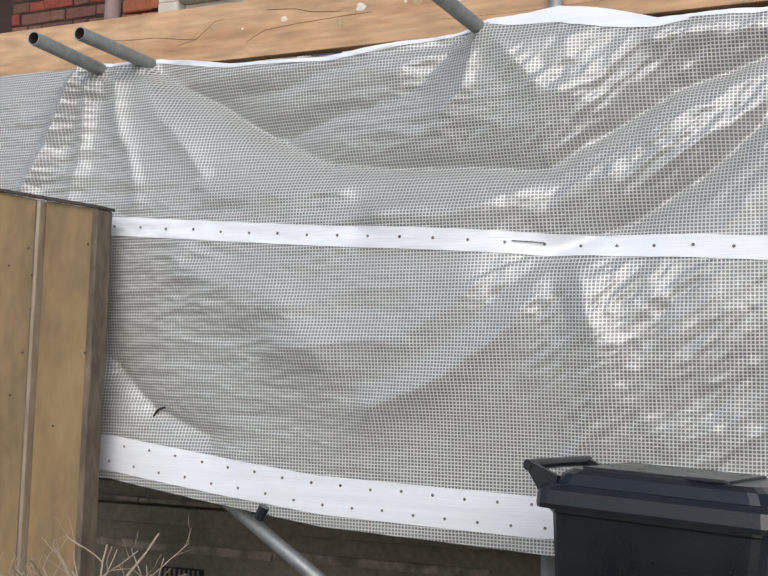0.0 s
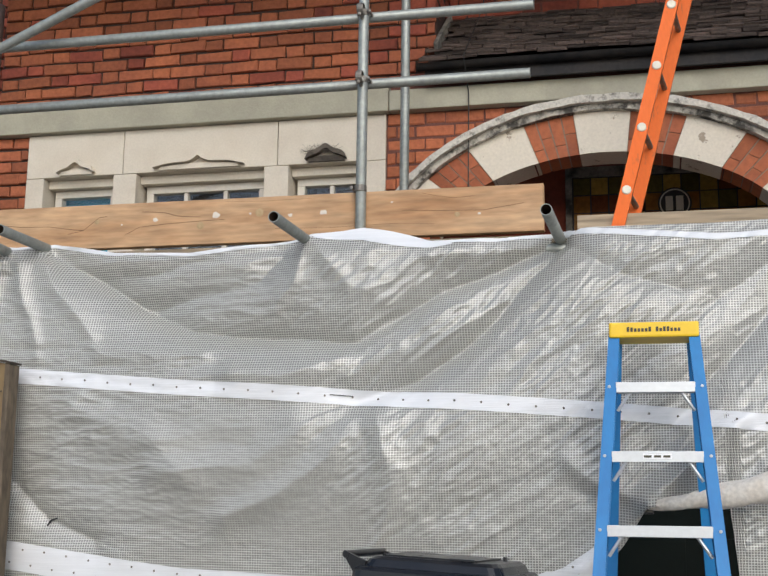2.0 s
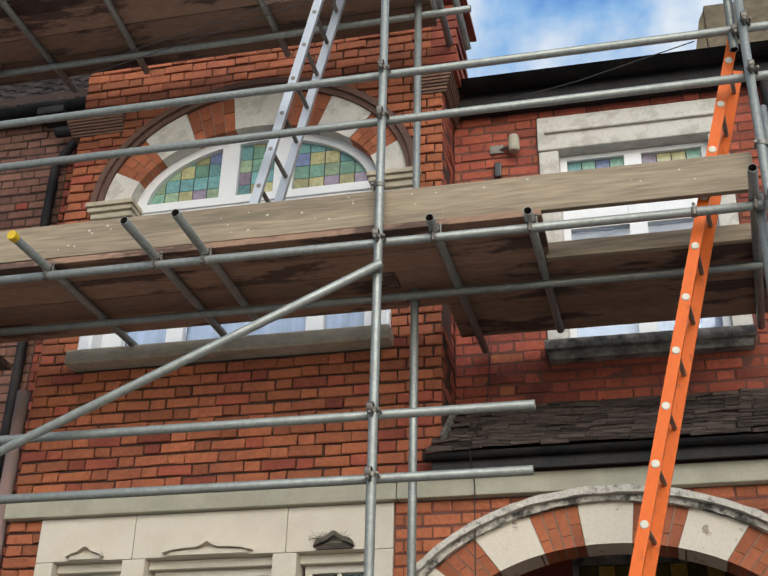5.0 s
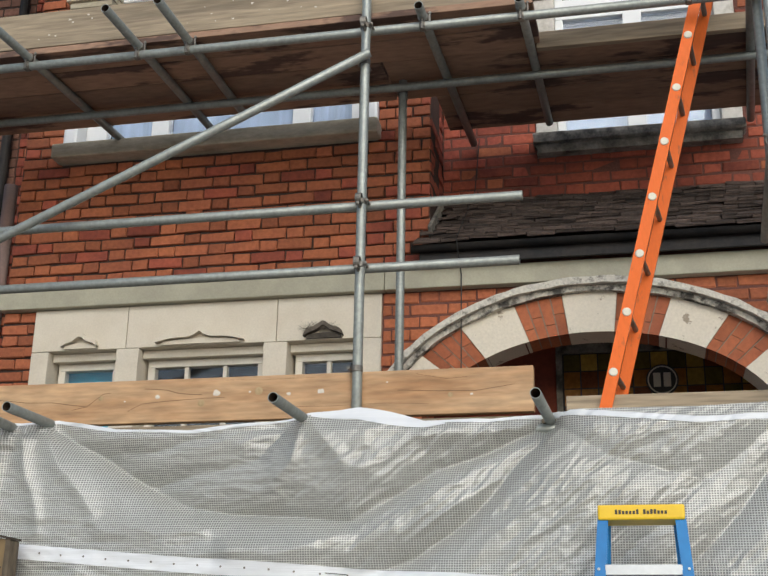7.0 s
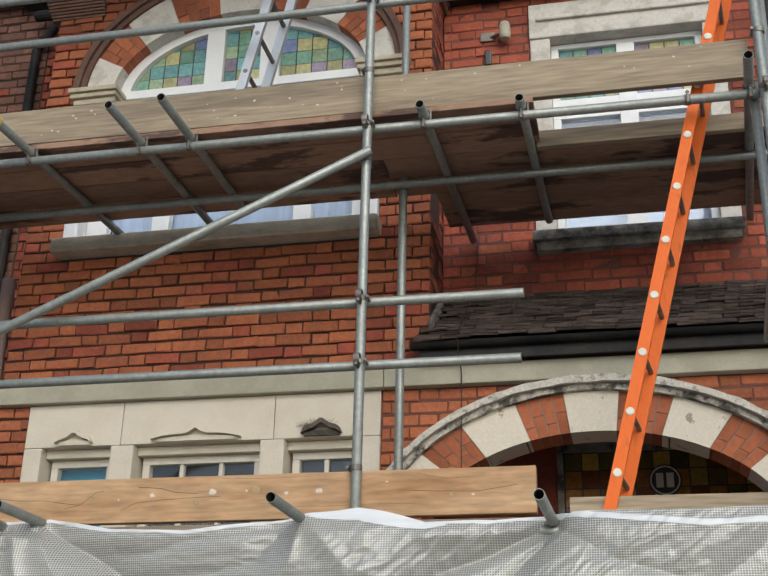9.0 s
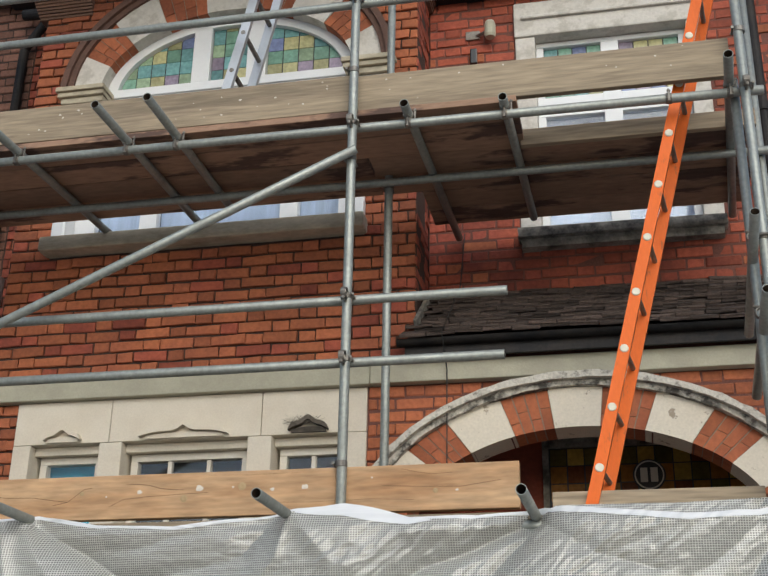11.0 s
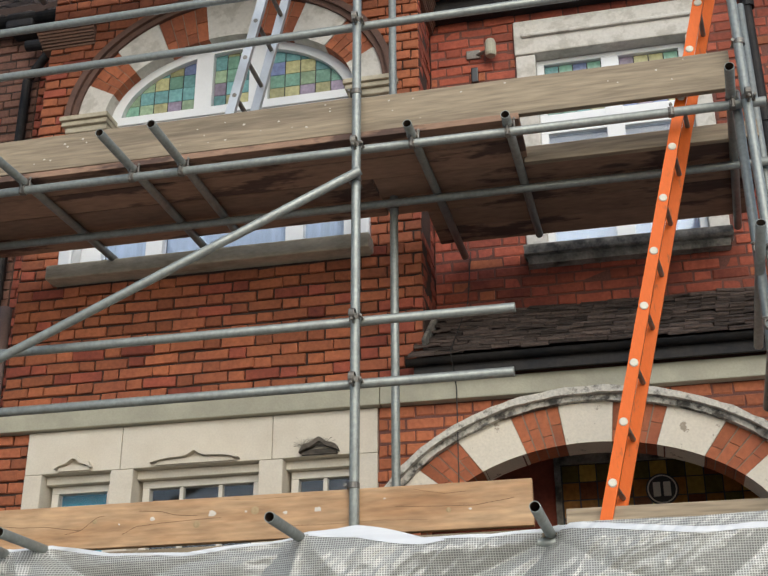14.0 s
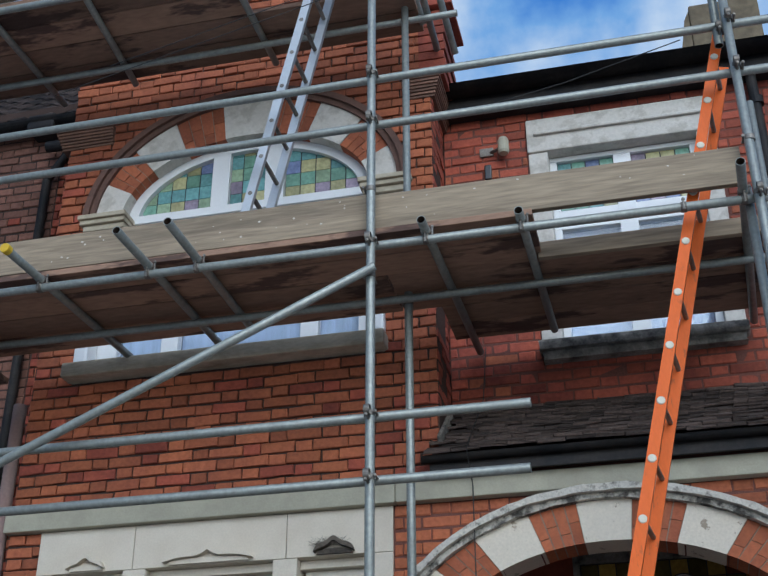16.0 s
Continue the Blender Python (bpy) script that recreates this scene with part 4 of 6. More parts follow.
o = part("flashing", boxes((0.285, 0.31, -0.3, 0.3, -0.02, 0.05), bevel=0.004), SILL_DARK, roof)
o.matrix_basis = pose(0, 0.16, 3.95, tilt - 2)

# ---- neighbour on the far side ----
nb = tagged(part("wall_neighbour", boxes((-6.0, -2.47, 0.627, 0.9, 0, 7.35)), MORTAR), "old brown brick wall of the adjoining house", "wall", kind="structure")
nroof = thing("neighbour_roof", "dark pantiled roof of the adjoining house", "roof", kind="structure")
for r in range(15):
    for c in range(14):
        bm = bmesh.new()
        x = -6.0 + c * 0.26
        pts = [(x + 0.26 * k / 8, 0.03 * math.sin(math.pi * k / 4)) for k in range(9)]
        lo = [bm.verts.new((px, 0, pz + 0.012)) for px, pz in pts]
        hi = [bm.verts.new((px, 0.32, pz)) for px, pz in pts]
        for k in range(8):
            bm.faces.new((lo[k], lo[k + 1], hi[k + 1], hi[k]))
        bmesh.ops.solidify(bm, geom=bm.faces[:], thickness=0.012)
        o = part("tile", bm, SLATE, nroof)
        o.matrix_basis = pose(0, 0.48 + r * 0.19, 7.1 + r * 0.2, 46)
bm = bmesh.new()
prof = [(0.48 + 0.07 * math.sin(t), 7.08 - 0.07 * math.cos(t)) for t in [radians(c) for c in range(-95, 96, 19)]]
r0 = [bm.verts.new((-6.0, y, z)) for y, z in prof]
r1 = [bm.verts.new((-2.6, y, z)) for y, z in prof]
for k in range(len(prof) - 1):
    bm.faces.new((r0[k], r0[k + 1], r1[k + 1], r1[k]))
bmesh.ops.solidify(bm, geom=bm.faces[:], thickness=0.006)
tagged(part("gutter", bm, BLACK), "black gutter of the adjoining house", "gutter", kind="structure")
bm = bmesh.new()
rod(bm, (-2.96, 0.56, 0.3), (-2.96, 0.56, 6.55), 0.036, 14)
rod(bm, (-2.96, 0.56, 6.55), (-2.7, 0.5, 6.85), 0.036, 14)
rod(bm, (-2.98, 0.52, 6.85), (-2.5, 0.5, 6.82), 0.045, 14)
box(bm, -3.14, -2.9, 0.42, 0.62, 6.98, 7.12, bevel=0.02)
dp2 = thing("downpipe", "black downpipe with hopper beside the bay", "downpipe", kind="structure")
part("pipe", bm, BLACK, dp2)
bm = bmesh.new()
rod(bm, (-2.56, 0.06, 0.5), (-2.56, 0.06, 4.35), 0.045, 14)
dp3 = thing("downpipe", "faded pinkish plastic downpipe at the bay's corner", "downpipe", kind="structure")
part("pipe", bm, PIPE_PINK, dp3, smooth=True)


# ---- scaffold ----
scaf = thing("scaffold", "galvanised tube scaffold with timber board decks", "scaffold")
SY = -1.2
X, Y, Z = Vector((1, 0, 0)), Vector((0, 1, 0)), Vector((0, 0, 1))
# standards
scaffold_tube("standard", (0.165, SY, 0.02), (0.158, SY, 8.6), scaf)
scaffold_tube("standard", (0.2, -0.446, 0.02), (0.2, -0.446, 7.4), scaf)
scaffold_tube("standard", (-2.95, SY, 0.02), (-2.95, SY, 8.0), scaf)
scaffold_tube("standard", (-2.95, -0.446, 0.02), (-2.95, -0.446, 8.0), scaf)
scaffold_tube("standard", (2.17, SY, 0.02), (2.15, SY, 6.15), scaf)
scaffold_tube("standard", (2.29, -0.45, 0.02), (2.29, -0.45, 5.6), scaf)
scaffold_tube("standard", (2.11, SY + 0.1, 2.3), (2.115, SY + 0.1, 4.6), scaf)
scaffold_tube("standard", (2.1, SY + 0.06, 5.5), (2.13, SY + 0.06, 8.0), scaf)
# guard rails and ledgers
RAILS = (("guard_rail", -3.2, 0.93, 3.18, SY + 0.052), ("guard_rail", -3.2, 0.95, 3.51, SY + 0.052), ("ledger", -3.3, 2.25, 4.5, SY + 0.052),
         ("guard_rail", -3.3, 2.75, 5.3, SY + 0.052), ("guard_rail", -3.3, 2.75, 5.63, SY + 0.052), ("ledger", -3.3, 0.6, 6.71, SY + 0.052))
for nm, x0, x1, z, y in RAILS:
    scaffold_tube(nm, (x0, y, z), (x1, y, z), scaf)
    for sx in (0.16, -2.95, 2.16):
        if x0 < sx < x1:
            add_coupler((sx, SY, z), Z, X, scaf, 1.0)
scaffold_tube("ledger", (-3.3, -0.498, 4.515), (2.4, -0.498, 4.515), scaf)
scaffold_tube("ledger", (-3.3, -0.395, 6.72), (0.55, -0.395, 6.72), scaf)
add_coupler((0.2, -0.446, 4.515), Z, X, scaf, 0.0)
scaffold_tube("ledger", (-3.3, SY + 0.052, 2.36), (2.2, SY + 0.052, 2.36), scaf)
scaffold_tube("ledger", (-3.3, -0.395, 2.36), (2.3, -0.395, 2.36), scaf)
# brace
scaffold_tube("brace", (0.2, SY - 0.06, 4.31), (-2.6, SY - 0.06, 3.045), scaf)
add_coupler((0.16, SY, 4.29), Z, Vector((2.8, 0, 1.26)), scaf, 0.0)
for z in (2.66, 4.83):
    add_coupler((0.16, SY, z), Z, X, scaf, 0.0, single=True)
# transoms of the first lift
for x0, x1, y0, y1 in ((-1.82, -1.73, -1.51, -0.08), (-1.15, -1.10, -1.55, -0.13), (-0.85, -0.83, -1.57, -0.27), (0.45, 0.49, -1.27, 0.39), (0.96, 0.99, -1.24, 0.18), (2.07, 2.19, -1.42, 0.35)):
    scaffold_tube("transom", (x0, y0, 4.552), (x1, y1, 4.552), scaf)
    s = (SY + 0.052 - y0) / (y1 - y0)
    add_coupler((x0 + (x1 - x0) * s, SY + 0.052, 4.5), X, Y, scaf, 0.0)
bm = bmesh.new()
m, h = frame_of((-1.82, -1.53, 4.552), (-1.817, -1.49, 4.552))
lathe(bm, [(0.0, 0.0), (0.026, 0.0), (0.0285, 0.004), (0.0285, h), (0.0245, h)], m, 16)
part("end_cap", bm, CAP_YELLOW, scaf, "yellow plastic end cap", smooth=False)
# transoms of the upper lift
for x0, x1, y0, y1 in ((-1.82, -1.90, -1.65, -0.15), (-0.84, -0.82, -1.43, -0.13), (0.36, 0.33, -1.2, 0.25), (-2.6, -2.52, -1.55, -0.05)):
    scaffold_tube("transom", (x0, y0, 6.765), (x1, y1, 6.765), scaf)
    add_coupler((x0, SY + 0.052, 6.71), X, Y, scaf, 0.0)
for p0, p1 in (((-3.238, -0.6, 8.249), (-2.274, -0.6, 6.840)), ((-3.116, -0.6, 8.466), (-2.091, -0.6, 6.840))):
    scaffold_tube("raker", p0, p1, scaf)
scaffold_tube("standard", (-2.735, -0.65, 6.83), (-2.735, -0.65, 7.809), scaf)
add_coupler((-2.735, -0.65, 7.729), Z, Vector((0.3, 0, -0.45)), scaf, 0.0)
# tube ends of the lowest lift that poke through the sheeting
for x0, x1, y0, z in ((1.04, 1.075, -1.68, 2.40), (-0.075, -0.03, -1.72, 2.41), (-1.39, -1.34, -1.62, 2.435), (-1.5, -1.57, -1.72, 2.40)):
    scaffold_tube("transom", (x0, y0, z), (x1, -0.3, z), scaf, mat=GALV)
# short tubes at the far corner
for p0, p1 in (((2.107, -1.42, 3.7), (2.108, -0.6, 3.41)), ((2.121, -1.42, 3.32), (2.112, -0.6, 3.085))):
    scaffold_tube("transom", p0, p1, scaf)
    add_coupler((2.16, SY, p0[2] - 0.03), Z, Y, scaf, 0.0)
scaffold_tube("brace", (0.36, -0.9, 7.3), (0.48, -0.1, 6.62), scaf)
scaffold_tube("brace", (0.1, -1.1, 7.6), (0.3, -0.3, 6.75), scaf)
scaffold_tube("brace", (-2.4, 0.3, 2.72), (-3.3, -0.6, 3.05), scaf)
scaffold_tube("brace", (-1.098, -1.22, 0.939), (-0.382, -1.28, 0.506), scaf)
add_coupler((2.11, SY + 0.06, 5.6), Z, X, scaf, 1.0)
add_coupler((2.16, SY, 4.83), Z, X, scaf, 0.0, single=True)
add_coupler((1.79, SY + 0.052, 4.5), X, Y, scaf, 0.0, single=True)

# boards
def board(name, x0, x1, y0, y1, z0, z1, mat, parent, label=""):
    bm = bmesh.new()
    cx, cy, cz = (x0 + x1) / 2, (y0 + y1) / 2, (z0 + z1) / 2
    box(bm, x0 - cx, x1 - cx, y0 - cy, y1 - cy, z0 - cz, z1 - cz, bevel=0.004)
    o = part(name, bm, mat, parent, label)
    o.matrix_basis = pose(cx, cy, cz, random.uniform(-0.4, 0.4), 0, random.uniform(-0.12, 0.12))
    return o


for k, y in enumerate((-1.14, -0.91, -0.68, -0.45)):
    board("scaffold_board", -3.4, 0.12 + 0.9 * (k < 2), y, y + 0.222, 4.578, 4.616, BOARD_WET, scaf)
    if k >= 2:
        board("scaffold_board", 0.13, 2.25, y, y + 0.222, 4.578 + 0.003, 4.619, BOARD_WET, scaf)
for k, y in enumerate((-0.22, 0.01)):
    board("scaffold_board", 0.36, 2.27, y, y + 0.222, 4.578, 4.616, BOARD_WET, scaf)
board("toe_board", -3.4, 0.125, SY + 0.075, SY + 0.113, 4.63, 4.855, BOARD, scaf, "grey paint-spattered toe board")
board("toe_board", 0.135, 2.11, SY + 0.08, SY + 0.118, 4.62, 4.845, BOARD, scaf, "grey weathered toe board")
o = board("scaffold_board", 1.0, 2.25, -0.74, -0.702, 4.545, 4.645, BOARD, scaf)
for k, y in enumerate((-1.1, -0.87, -0.64, -0.41)):
    board("scaffold_board", -3.4, -0.86 if k < 2 else 0.28, y, y + 0.222, 6.79, 6.828, BOARD_WET, scaf)
board("toe_board", -3.4, 0.1, SY + 0.075, SY + 0.113, 6.84, 7.065, BOARD, scaf, "grey weathered toe board")
for k, y in enumerate((-1.15, -0.92, -0.69, -0.46)):
    board("scaffold_board", -3.2, 2.2, y, y + 0.222, 2.388, 2.426, BOARD, scaf)
for k, y in enumerate((-0.9, -0.6)):
    board("scaffold_board", -3.8, -2.4, y, y + 0.222, 4.3, 4.338, BOARD_WET, scaf)
board("scaffold_board", 1.12, 2.06, -1.02, -0.982, 2.43, 2.54, BOARD, scaf)
# fresh timber beam above the sheeting
beam = tagged(board("timber_beam", -3.2, 0.985, -1.168, -1.12, 2.44, 2.655, TIMBER, None), "fresh orange timber plank with knots and a long crack", "timber plank")
bm = bmesh.new()
for cx, cz, r in ((-0.33, 2.58, 0.02), (-0.62, 2.53, 0.018), (0.6, 2.53, 0.012), (-1.15, 2.57, 0.012)):
    lathe(bm, [(0.0, 0.0015), (r * 0.5, 0.0018), (r, 0.0)], Matrix.Translation((cx - beam.location.x, -0.0242, cz - beam.location.z)) @ pose(0, 0, 0, 90), 14)
part("knot", bm, ROUGH_WOOD, beam)
bm = bmesh.new()
wire_curve(bm, [(x - beam.location.x, -0.0245, z - beam.location.z) for x, z in ((-1.0, 2.5), (-0.93, 2.535), (-0.8, 2.545), (-0.6, 2.553), (-0.5, 2.555))], 0.0009, 4)
wire_curve(bm, [(x - beam.location.x, -0.0245, z - beam.location.z) for x, z in ((0.35, 2.56), (0.55, 2.55), (0.72, 2.545), (0.9, 2.57))], 0.0008, 4)
CRACK = material("dark_crack", (0.1, 0.05, 0.025), 0.9, grain=60, stain=20)
part("crack", bm, CRACK, beam)
for path, r in ((((-0.92, 2.61), (-0.86, 2.606), (-0.8, 2.6), (-0.74, 2.582), (-0.69, 2.576), (-0.62, 2.571)), 0.0022),
                (((-1.3, 2.515), (-1.22, 2.53), (-1.18, 2.56), (-1.14, 2.59), (-1.1, 2.596)), 0.0018),
                (((-1.71, 2.579), (-1.55, 2.56), (-1.4, 2.556), (-1.3, 2.54), (-1.22, 2.53)), 0.002),
                (((0.44, 2.636), (0.5, 2.622), (0.58, 2.607), (0.68, 2.612)), 0.0012), (((-0.25, 2.5), (0.0, 2.494), (0.3, 2.5), (0.5, 2.49)), 0.0009),
                (((-0.5, 2.64), (-0.3, 2.634), (-0.05, 2.637)), 0.0008)):
    bm = bmesh.new()
    wire_curve(bm, [(x - beam.location.x, -0.0245, z - beam.location.z) for x, z in path], r * 0.55, 4)
    part("crack", bm, CRACK, beam)
SPLASH = material("dried_plaster_splash", (0.66, 0.6, 0.52), 0.9, grain=60, stain=30, vary=0.1, bump=0.4)


def splash(parent, x, y, z, r):
    """A flat irregular dab of dried plaster."""
    bm = bmesh.new()
    mid = bm.verts.new((0, -0.0014, 0))
    ring = [bm.verts.new((r * random.uniform(0.6, 1.2) * math.cos(k * 0.571), 0.0, 0.75 * r * random.uniform(0.6, 1.2) * math.sin(k * 0.571))) for k in range(11)]
    for a, b in zip(ring, ring[1:] + ring[:1]):
        bm.faces.new((mid, a, b))
    bmesh.ops.recalc_face_normals(bm, faces=bm.faces)
    o = part("plaster_spot", bm, SPLASH, parent)
    o.location = (x - parent.location.x, y - parent.location.y, z - parent.location.z)


for x, z, r in ((-0.544, 2.576, 0.02), (-0.02, 2.566, 0.018), (-0.375, 2.577, 0.007), (-0.18, 2.56, 0.012), (-0.85, 2.568, 0.014), (0.3, 2.6, 0.006), (-1.02, 2.55, 0.006), (0.7, 2.53, 0.008)):
    splash(beam, x, -1.1688, z, r)
for k in range(34):
    splash(scaf, random.uniform(-1.9, 2.0), SY + 0.0745 - 0.004, random.uniform(4.66, 4.83), random.uniform(0.003, 0.009))
bm = bmesh.new()
prism(bm, [(2.04, 2.43), (2.115, 2.43), (2.137, 2.72), (2.115, 2.75)], -1.33, -1.28)
bmesh.ops.recalc_face_normals(bm, faces=bm.faces)
tagged(part("wood_offcut", bm, ROUGH_WOOD), "rough sawn offcut of wood leaning on the scaffold", "wood offcut")

# ---- orange ladder ----
lad = thing("extension_ladder", "orange fibreglass ladder leaning up through the scaffold", "ladder", at=(1.287, -1.04, 2.43))
top = Vector((2.113, -1.04, 5.66)) - Vector((1.287, -1.04, 2.43))
m, LH = frame_of((0, 0, 0), top)
ax = (top.cross(Y)).normalized()
for y, dx in ((0.0, 0.0), (0.3, 0.036)):
    bm = bmesh.new()
    mm = Matrix(((-ax.x, 0, top.x / LH, dx), (0, 1, 0, y), (-ax.z, 0, top.z / LH, 0), (0, 0, 0, 1)))
    channel(bm, 0.028, 0.03, 0.005, LH)
    bmesh.ops.transform(bm, matrix=mm, verts=bm.verts)
    part("stile", bm, ORANGE, lad)
k = 0
s = 0.217
while s < LH - 0.1:
    c = top * (s / LH)
    bm = bmesh.new()
    rod(bm, c + Vector((0, 0.002, 0)), c + Vector((0.036, 0.298, 0)), 0.013, 12)
    part("rung", bm, COUPLER, lad)
    bm = bmesh.new()
    mm, h = frame_of(c + Vector((0, -0.004, 0)), c + Vector((0, -0.012, 0)))
    lathe(bm, [(0.021, 0.0), (0.021, 0.003), (0.017, 0.007), (0.0, 0.008)], mm, 16)
    part("rivet_cap", bm, CREAM_PLASTIC, lad)
    s += 0.296
    k += 1

# ---- aluminium ladder ----
lad2 = thing("aluminium_ladder", "bare aluminium ladder between the two upper decks", "ladder", at=(-0.72, -0.98, 4.62))
top2 = Vector((-0.13, -0.98, 7.4)) - Vector((-0.72, -0.98, 4.62))
L2 = top2.length
ax2 = top2.cross(Y).normalized()
for y in (0.0, 0.3):
    bm = bmesh.new()
    mm = Matrix(((-ax2.x, 0, top2.x / L2, 0), (0, 1, 0, y), (-ax2.z, 0, top2.z / L2, 0), (0, 0, 0, 1)))
    channel(bm, 0.027, 0.026, 0.004, L2)
    bmesh.ops.transform(bm, matrix=mm, verts=bm.verts)
    part("stile", bm, ALU, lad2)
s = 0.2
while s < L2:
    c = top2 * (s / L2)
    bm = bmesh.new()
    rod(bm, c - Vector((0, 0.006, 0)), c + Vector((0, 0.306, 0)), 0.014, 12)
    part("rung", bm, COUPLER, lad2)
    s += 0.26

# ---- sheeting ----
TX = [-3.2, -1.57, -1.45, -1.34, -1.0, -0.6, -0.2, -0.03, 0.2, 0.5, 0.8, 1.07, 1.25, 1.7, 2.0, 2.2]
TZ = [2.47, 2.42, 2.425, 2.455, 2.39, 2.37, 2.41, 2.435, 2.445, 2.385, 2.39, 2.43, 2.42, 2.41, 2.43, 2.45]
BXS = [-3.2, -1.38, -0.96, -0.56, 0.23, 0.87, 1.06, 1.18, 1.3, 1.39, 1.7, 1.76, 2.2]
BZS = [0.95, 0.92, 0.86, 0.81, 0.775, 0.815, 0.88, 0.97, 1.1, 1.24, 1.34, 0.75, 0.7]
MX = [-3.2, -1.36, -0.6, 0.2, 0.64, 1.2, 1.63, 2.2]
MZ = [1.9, 1.805, 1.745, 1.695, 1.675, 1.635, 1.605, 1.55]
LX = [-3.2, -1.38, -0.96, -0.56, 0.16, 0.9, 1.06, 1.2]
LZ = [1.05, 1.01, 0.955, 0.91, 0.885, 0.9, 0.955, 1.05]
# folds of the sheet, in x and z: grooves gape towards the viewer's side, ridges stand out from it
GROOVES = [(((-1.33, 2.39), (-0.98, 2.2), (-0.58, 2.0), (-0.4, 1.98), (-0.09, 1.955), (0.19, 1.935), (0.24, 1.96), (0.4, 2.05), (0.56, 2.15), (0.8, 2.25), (1.03, 2.38)), 0.075, 0.13, 0.06),
           (((0.2, 1.67), (0.45, 1.76), (0.64, 1.88), (0.82, 2.05), (1.0, 2.27), (1.05, 2.38)), 0.06, 0.1, 0.08),
           (((-0.78, 2.13), (-0.45, 2.17), (-0.27, 2.23), (-0.17, 2.33)), 0.032, 0.1, 0.06),
           (((-0.95, 2.28), (-0.5, 2.33), (-0.1, 2.39)), 0.02, 0.05, 0.06),
           (((-1.37, 1.3), (-1.2, 1.17), (-0.98, 1.08)), 0.03, 0.07, 0.05),
           (((1.07, 2.38), (1.3, 2.2), (1.55, 2.12)), 0.02, 0.07, 0.06),
           (((0.55, 1.2), (0.95, 1.36), (1.36, 1.27)), 0.008, 0.12, 0.08),
           (((1.5, 1.56), (1.78, 1.9), (2.1, 2.3)), 0.045, 0.12, 0.09),
           (((1.3, 1.72), (1.62, 2.02), (2.0, 2.32)), 0.02, 0.07, 0.06)]
RIDGES = [(((-0.34, 1.79), (-0.09, 1.79), (0.12, 1.86), (0.28, 1.97)), 0.03, 0.07), (((-0.7, 1.36), (-0.44, 1.38), (-0.25, 1.41), (-0.05, 1.56)), 0.026, 0.07),
          (((-0.35, 1.19), (-0.12, 1.29), (0.09, 1.46), (0.2, 1.6)), 0.024, 0.06), (((0.31, 1.6), (0.36, 1.4), (0.36, 1.24), (0.29, 1.05)), 0.024, 0.055),
          (((-1.0, 1.52), (-0.6, 1.5), (-0.25, 1.58)), 0.014, 0.06), (((-1.1, 1.66), (-0.75, 1.55), (-0.5, 1.3)), 0.02, 0.08),
          (((-1.52, 2.4), (-1.57, 2.15), (-1.6, 1.9)), 0.022, 0.035), (((-1.44, 2.4), (-1.4, 2.15), (-1.3, 1.9)), 0.018, 0.035), (((-1.36, 2.4), (-1.24, 2.2), (-1.05, 1.98)), 0.022, 0.04),
          (((-1.58, 2.4), (-1.8, 1.95)), 0.05, 0.05), (((-0.04, 2.4), (-0.1, 2.2), (-0.2, 2.1)), 0.016, 0.03), (((0.0, 2.4), (0.12, 2.2), (0.3, 2.12)), 0.014, 0.04),
          (((1.39, 1.25), (1.75, 1.6)), 0.035, 0.05), (((1.39, 1.25), (1.12, 0.98)), 0.04, 0.04),
          (((1.39, 1.25), (1.1, 1.42)), 0.025, 0.04), (((-1.0, 1.9), (-0.5, 1.88)), 0.012, 0.04),
          (((0.5, 2.3), (0.8, 2.34), (1.0, 2.38)), 0.012, 0.03)]


def near_line(x, z, pts):
    """Distance to a run of segments, which side of it, and how far along."""
    best = np.full(x.shape, 1e9)
    side, along = np.zeros(x.shape), np.zeros(x.shape)
    for k, ((ax, az), (bx, bz)) in enumerate(zip(pts, pts[1:])):
        ux, uz = bx - ax, bz - az
        s = np.clip(((x - ax) * ux + (z - az) * uz) / (ux * ux + uz * uz), 0, 1)
        d = np.hypot(x - ax - ux * s, z - az - uz * s)
        closer = d < best
        best = np.where(closer, d, best)
        side = np.where(closer, np.sign(ux * (z - az) - uz * (x - ax)), side)
        along = np.where(closer, (k + s) / (len(pts) - 1), along)
    return best, side, along


def ripple(x, z, fx, fz, seed):
    flat = [noise.noise(Vector((a * fx, b * fz, seed))) for a, b in zip(x.ravel().tolist(), z.ravel().tolist())]
    return np.array(flat).reshape(x.shape)


